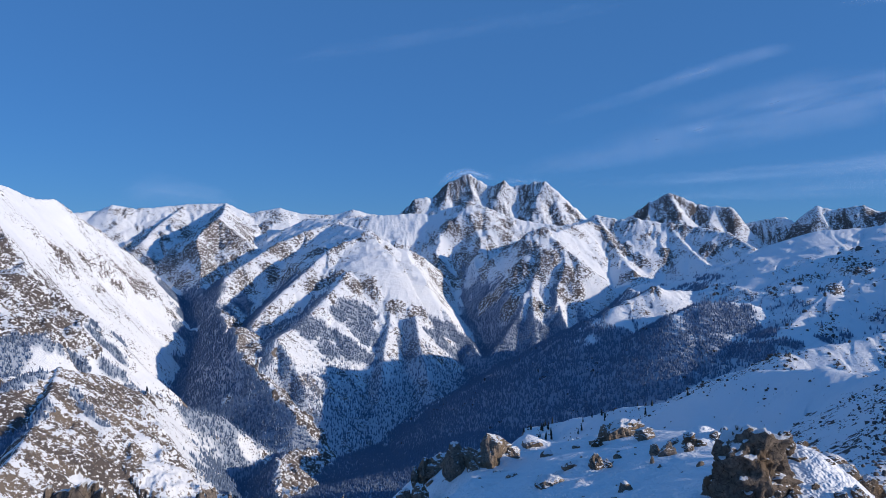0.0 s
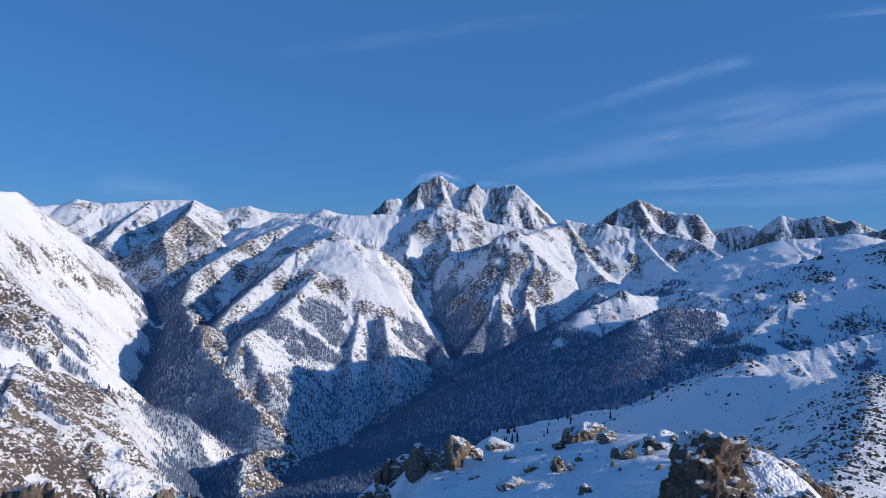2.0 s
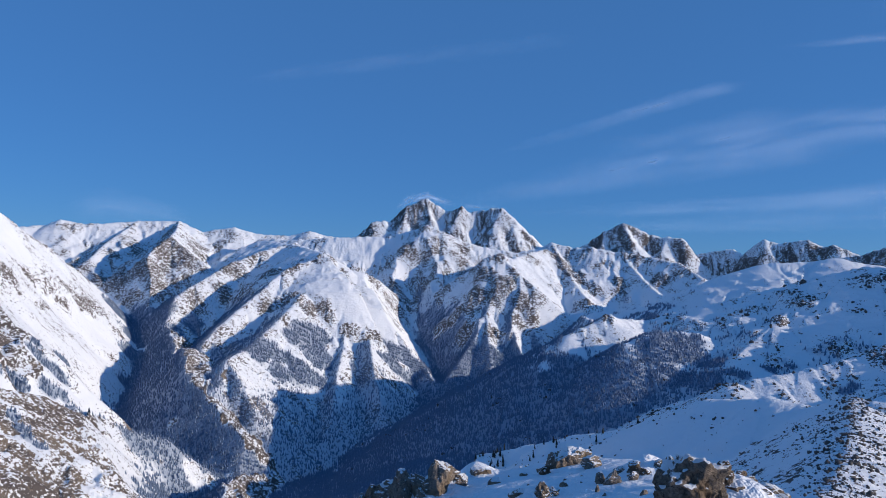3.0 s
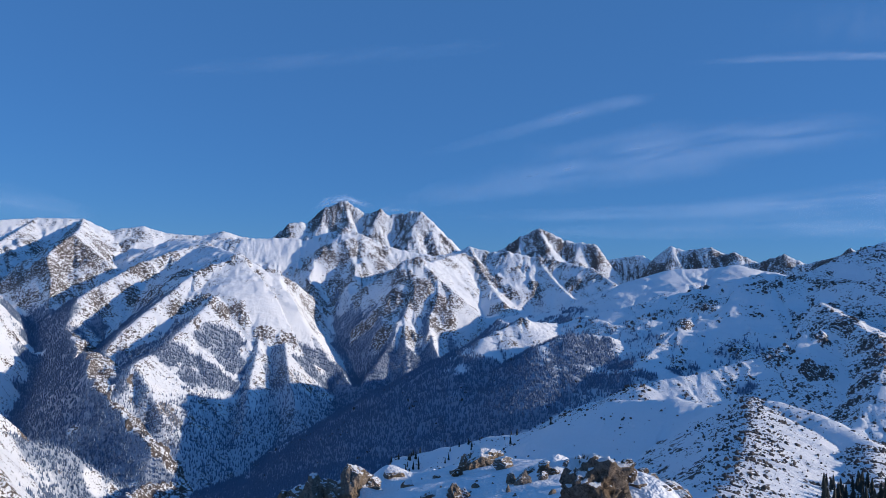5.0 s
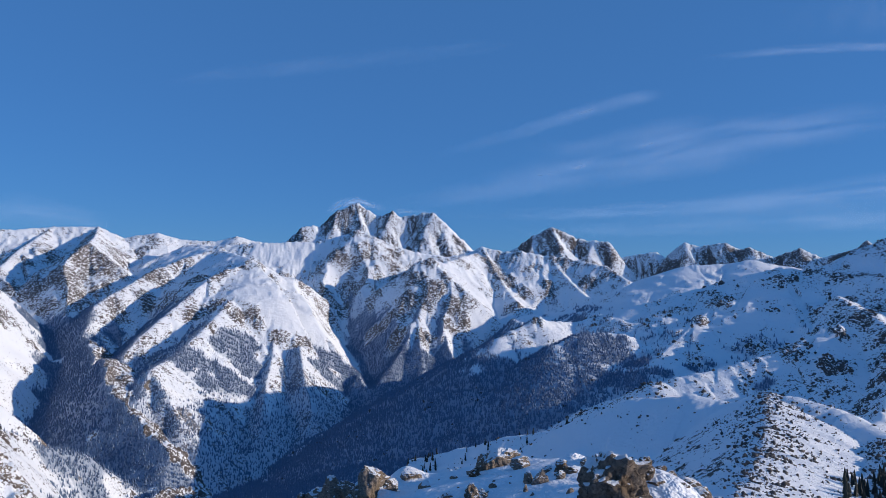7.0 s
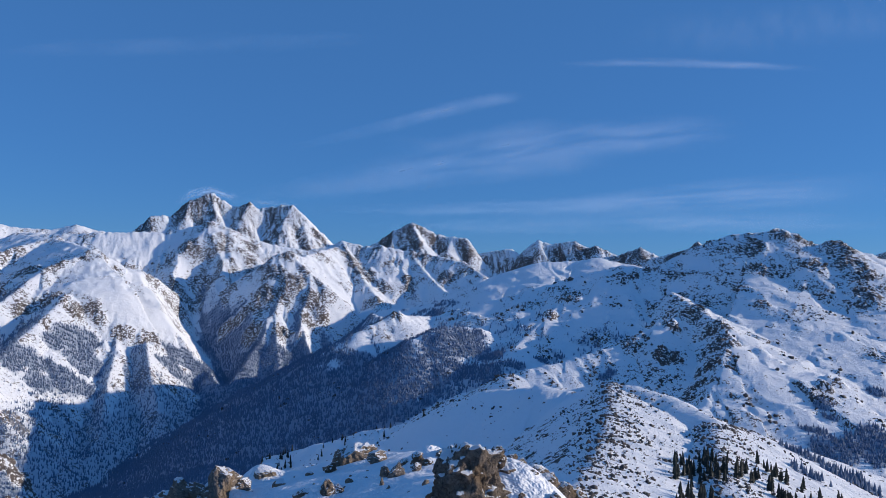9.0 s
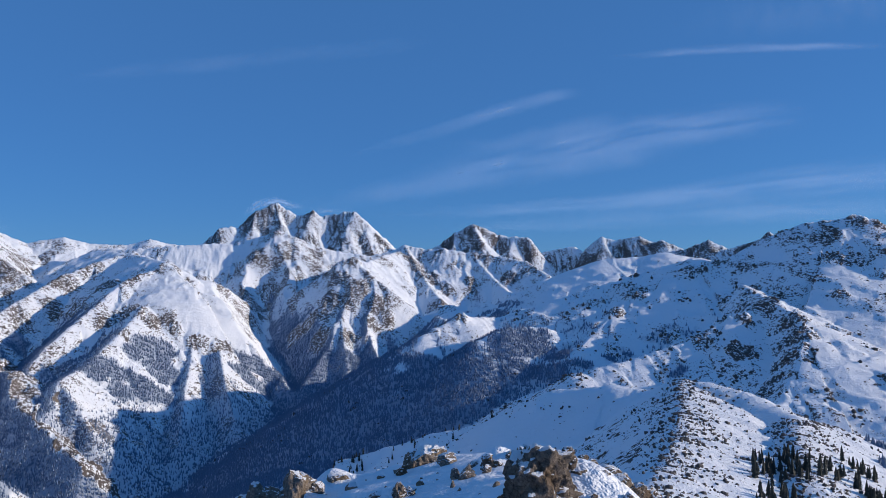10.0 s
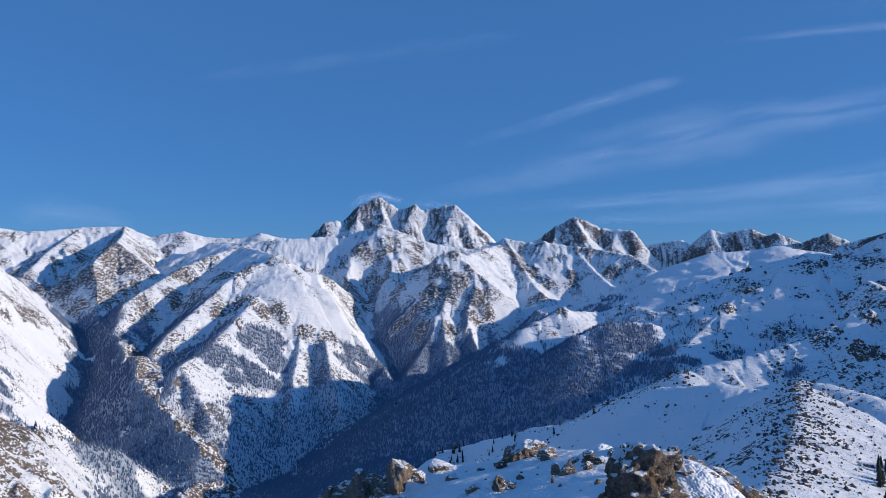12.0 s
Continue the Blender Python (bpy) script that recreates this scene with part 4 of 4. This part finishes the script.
rs = random.Random(41)
for k in range(70):
    y = rs.uniform(48, 102)
    x = rs.uniform(-6, 26) + 2 * math.sin(y)
    g = ground_z(x, y)
    w = rs.choice((0.35, 0.5, 0.7, 0.9, 1.4))
    if not (18 < x < 26 and y < 56):
        tagged(rock_at("boulder", (x, y, g + w * rs.uniform(0.25, 0.6), w, w * rs.uniform(0.8, 1.6), rs.uniform(0, 180)), 200 + k, STONE, level=3), "small brown stone showing through the snow", "rock", "stones on the snow shelf")

# ---------------------------------------------------------------- fir trees on the near spur
def fir_crown(seed):
    """Ragged tiers of drooping branches; height 1, base at z = 0."""
    r = random.Random(seed)
    bm = bmesh.new()
    tiers = 7
    for k in range(tiers):
        z0, z1 = 0.08 + 0.86 * k / tiers, min(0.12 + 0.88 * (k + 1.6) / tiers, 1.0)
        rad0 = 0.19 * (1 - k / tiers) ** 0.85 + 0.015
        tip = bm.verts.new((r.uniform(-0.01, 0.01), r.uniform(-0.01, 0.01), z1))
        ring = []
        for a in range(11):
            t = 2 * math.pi * (a + r.uniform(-0.3, 0.3)) / 11
            q = rad0 * (r.uniform(0.85, 1.15) if a % 2 else r.uniform(0.5, 0.75))
            ring.append(bm.verts.new((q * math.cos(t), q * math.sin(t), z0 + r.uniform(-0.03, 0.03))))
        mid = bm.verts.new((0, 0, z0 + 0.05))
        for a in range(11):
            bm.faces.new((ring[a], ring[(a + 1) % 11], tip))
            bm.faces.new((ring[(a + 1) % 11], ring[a], mid))
    me = bpy.data.meshes.new("crown")
    bm.to_mesh(me)
    bm.free()
    me.materials.append(FIR)
    return me


def fir_trunk():
    bm = bmesh.new()
    bmesh.ops.create_cone(bm, segments=7, radius1=0.022, radius2=0.004, depth=0.95, matrix=Matrix.Translation((0, 0, 0.475)))
    me = bpy.data.meshes.new("trunk")
    bm.to_mesh(me)
    bm.free()
    me.materials.append(BARK)
    return me


CROWNS, TRUNK = [fir_crown(70 + k) for k in range(5)], fir_trunk()
rt = random.Random(9)


def fir(x, y, z, h, label, group):
    tree = tagged(new("fir_tree"), label, "tree", group)
    part("trunk", TRUNK, BARK, tree)
    part("crown", CROWNS[rt.randrange(5)], FIR, tree)
    tree.matrix_basis = pose(x, y, z - 0.2, rt.uniform(-3, 3), rt.uniform(-3, 3), rt.uniform(0, 360)) @ Matrix.Diagonal((h * rt.uniform(0.85, 1.2), h * rt.uniform(0.85, 1.2), h, 1))
    return tree


def grow(n, az0, az1, r0, r1, lo, hi, label, group, accept=None):
    a = np.array([rt.uniform(az0, az1) for _ in range(4 * n)])
    r = np.array([rt.uniform(r0, r1) for _ in range(4 * n)])
    x, y = np.sin(np.radians(a)) * r, np.cos(np.radians(a)) * r
    z, own = relief(x, y)[:2]
    clump = fbm(x / 60, y / 60, 2, 501)
    made = 0
    for k in range(4 * n):
        if made < n and clump[k] > -0.05 and (accept is None or accept(a[k], r[k], z[k])):
            fir(x[k], y[k], z[k], rt.uniform(lo, hi), label, group)
            made += 1


grow(230, 37.5, 50, 440, 690, 8, 14, "dark slender fir on the snowy spur", "firs on the near spur", lambda a, r, z: z < -122 - rt.uniform(0, 35))
grow(18, 6.3, 9.5, 1080, 1145, 9, 15, "small dark fir behind the shelf rocks", "firs behind the shelf")
grow(24, 9.5, 20, 980, 1100, 6, 12, "small dark fir on the spur's back edge", "firs on the back edge")

# ---------------------------------------------------------------- stones scattered on the slopes
def scatter(name, idx, lo, hi, seed, mat):
    """Many angular stones, joined."""
    g = np.random.default_rng(seed)
    bm = bmesh.new()
    bmesh.ops.create_icosphere(bm, subdivisions=1, radius=1.0)
    ball = np.array([v.co[:] for v in bm.verts])
    tri = np.array([[v.index for v in f.verts] for f in bm.faces])
    bm.free()
    n = len(idx)
    s = lo * (hi / lo) ** (g.random(n) ** 2.2)
    v = ball[None] * (1 + 0.35 * g.standard_normal((n, len(ball), 1)).clip(-1.5, 1.5))
    v = v * s[:, None, None] * np.stack([g.uniform(0.7, 1.5, n), g.uniform(0.7, 1.5, n), g.uniform(0.6, 1.3, n)], -1)[:, None]
    v = v + np.stack([GX[idx] + g.uniform(-2, 2, n), GY[idx] + g.uniform(-2, 2, n), GZ[idx] + 0.1 * s], -1)[:, None]
    f = (tri[None] + (np.arange(n) * len(ball))[:, None, None]).reshape(-1, 3)
    me = bpy.data.meshes.new(name)
    me.vertices.add(n * len(ball))
    me.vertices.foreach_set("co", v.astype(np.float32).ravel())
    me.loops.add(3 * len(f))
    me.loops.foreach_set("vertex_index", f.astype(np.int32).ravel())
    me.polygons.add(len(f))
    me.polygons.foreach_set("loop_start", np.arange(0, 3 * len(f), 3, dtype=np.int32))
    me.update(calc_edges=True)
    me.materials.append(mat)
    return new(name, me)


NEAR_FIRST = [r[0] for r in RIDGES].index("near_spur")
near = np.array([r[0] == "near_spur" for r in RIDGES] + [False, False])[GO]
spot = fbm(GX / 70, GY / 70, 3, 601)
on_knoll = smooth(29, 33, np.degrees(np.arctan2(GX, GY)))
w = area * near * (DIST < 1150) * (1 - on_knoll) * smooth(-0.3, 0.3, spot)
tagged(scatter("stones", rng.choice(len(w), 2600, p=w / w.sum()), 0.3, 1.7, 3, SLOPE_STONE), "small dark stones scattered on the shaded near snow slope", "stones", kind="stuff")
w = area * near * (DIST < 1150) * on_knoll * (0.03 + 1.0 * smooth(0.1, 0.5, spot) + 2.5 * (GO != NEAR_FIRST) * np.exp(-GD / 22))
tagged(scatter("stones", rng.choice(len(w), 7500, p=w / w.sum()), 0.3, 1.7, 6, SLOPE_STONE), "dark broken rocks along the knoll of the near spur", "stones", kind="stuff")
mid_own = np.array([r[0] in ("right_mountain", "basin_ridge", "forest_spur") for r in RIDGES] + [False, False])[GO]
w = area * mid_own * (DIST < 2600) * smooth(-0.15, 0.4, spot + 0.6 * ROCK)
tagged(scatter("stones", rng.choice(len(w), 6500, p=w / w.sum()), 0.9, 4.5, 4, SLOPE_STONE), "dark rocks breaking through the snow of the far slopes", "stones", kind="stuff")

# ---------------------------------------------------------------- clouds
def cloud(label, line, density, grain, dist=4750):
    """A thin veil along a line of (bearing, height in degrees, breadth in degrees)."""
    P = np.array(line, float)
    n, m = 48, 9
    t = np.linspace(0, len(P) - 1, n)
    a, e, b = (np.interp(t, np.arange(len(P)), P[:, k]) for k in range(3))
    for q in (a, e, b):
        q[1:-1] = (q[:-2] + q[1:-1] * 2 + q[2:]) / 4
    slope = np.arctan2(np.gradient(e), np.gradient(a))
    k = np.linspace(-0.5, 0.5, m)
    A = np.radians(a[:, None] - np.sin(slope)[:, None] * b[:, None] * k)
    E = np.radians(e[:, None] + np.cos(slope)[:, None] * b[:, None] * k)
    v = np.stack([np.sin(A) * np.cos(E), np.cos(A) * np.cos(E), np.sin(E)], -1) * dist
    faces = [(i * m + j, (i + 1) * m + j, (i + 1) * m + j + 1, i * m + j + 1) for i in range(n - 1) for j in range(m - 1)]
    me = bpy.data.meshes.new("cloud")
    me.from_pydata([tuple(p) for p in v.reshape(-1, 3)], [], faces)
    uv = me.uv_layers.new(name="UVMap")
    along = np.hypot(np.diff(a, prepend=a[0]), np.diff(e, prepend=e[0])).cumsum()
    for lp in me.loops:
        i, j = divmod(lp.vertex_index, m)
        uv.data[lp.index].uv = (along[i] / 10 + line[0][0], j / (m - 1))
    at = me.attributes.new("along", "FLOAT", "POINT")
    at.data.foreach_set("value", np.repeat(np.linspace(0, 1, n), m).astype(np.float32))
    for p in me.polygons:
        p.use_smooth = True
    me.materials.append(cloud_material(density, grain))
    return tagged(new("cloud", me), label, "cloud", "clouds")


cloud("narrow diagonal cirrus streak with a bright upper edge", [(7.1, 9.4, 0.7), (11.2, 10.6, 1.2), (14.6, 11.5, 1.4), (17.9, 12.5, 1.5), (21.4, 13.4, 1.5), (24.1, 13.9, 1.3), (26.4, 14.1, 0.8)], 0.5, (2.0, 3.0, 1))
cloud("broad slanting band of thin cirrus", [(1.4, 5.2, 1.2), (8.4, 6.5, 2.2), (14.7, 7.9, 3.4), (20.8, 9.3, 4), (26.6, 10.2, 4), (32.2, 10.8, 3.6), (38.0, 11.1, 3.2), (42.6, 11.1, 2.5)], 0.42, (2.2, 5.0, 1))
cloud("faint cirrus sheet under the broad band", [(4.6, 5.9, 1), (12.3, 6.8, 2.2), (20.3, 8.0, 2.6), (27.8, 8.8, 2.4), (34.3, 9.5, 1.6)], 0.3, (2.5, 4.0, 1))
cloud("low flat cirrus layer over the far peaks", [(7.2, 4.9, 0.8), (16.7, 5.2, 1.4), (25.6, 5.5, 1.8), (34.2, 5.9, 2.6), (42.3, 6.5, 3.2), (52.9, 6.7, 3.5)], 0.4, (1.5, 4.0, 1))
cloud("low flat cirrus layer over the far peaks", [(12.3, 3.7, 1.2), (21.2, 4.0, 1.6), (30.0, 4.3, 2), (40.3, 4.5, 2), (52.8, 4.3, 2)], 0.3, (1.5, 4.0, 1))
cloud("thin pale streak high in the sky", [(27.4, 16.4, 0.5), (33.4, 16.4, 0.8), (38.4, 16.1, 0.9), (43.2, 15.5, 0.7), (47.6, 14.8, 0.4)], 0.38, (2.0, 2.0, 1))
cloud("thin pale streak high in the sky", [(-13.3, 13.9, 0.8), (-8.1, 15.1, 1.4), (-2.8, 16.0, 1.6), (3.4, 17.0, 1.8), (11.2, 17.9, 1.6), (14.6, 18.3, 1)], 0.2, (2.5, 3.0, 1))
cloud("faint wisp beside the broad band", [(14.0, 10.3, 1), (19.3, 10.4, 1.8), (25.6, 11.6, 2), (30.0, 12.0, 1.4)], 0.2, (3.0, 3.0, 1))
cloud("faint rippled cirrus high in the sky", [(32.2, 18.3, 3), (38.5, 18.2, 4), (44.3, 18.0, 4), (49.7, 17.9, 4), (53.7, 17.6, 3)], 0.09, (9.0, 2.0, 1))
cloud("faint haze wisp low over the skyline", [(-24.4, 3.9, 2), (-21.3, 4.4, 3), (-18.6, 4.0, 2.5), (-15.3, 3.7, 1.5)], 0.22, (3.0, 3.0, 1))
cloud("snow blown off the summit as a white plume", [(-0.6, 4.9, 0.5), (0.7, 5.8, 0.9), (2.0, 6.0, 1.0), (2.9, 5.8, 0.7), (4.5, 5.4, 0.4)], 1.1, (9.0, 3.0, 1), dist=4600)
cloud("snow blown off the summit as a white plume", [(4.5, 5.4, 0.3), (5.4, 5.3, 0.6), (6.7, 5.3, 0.5), (8.4, 5.3, 0.3)], 0.6, (9.0, 3.0, 1), dist=4600)
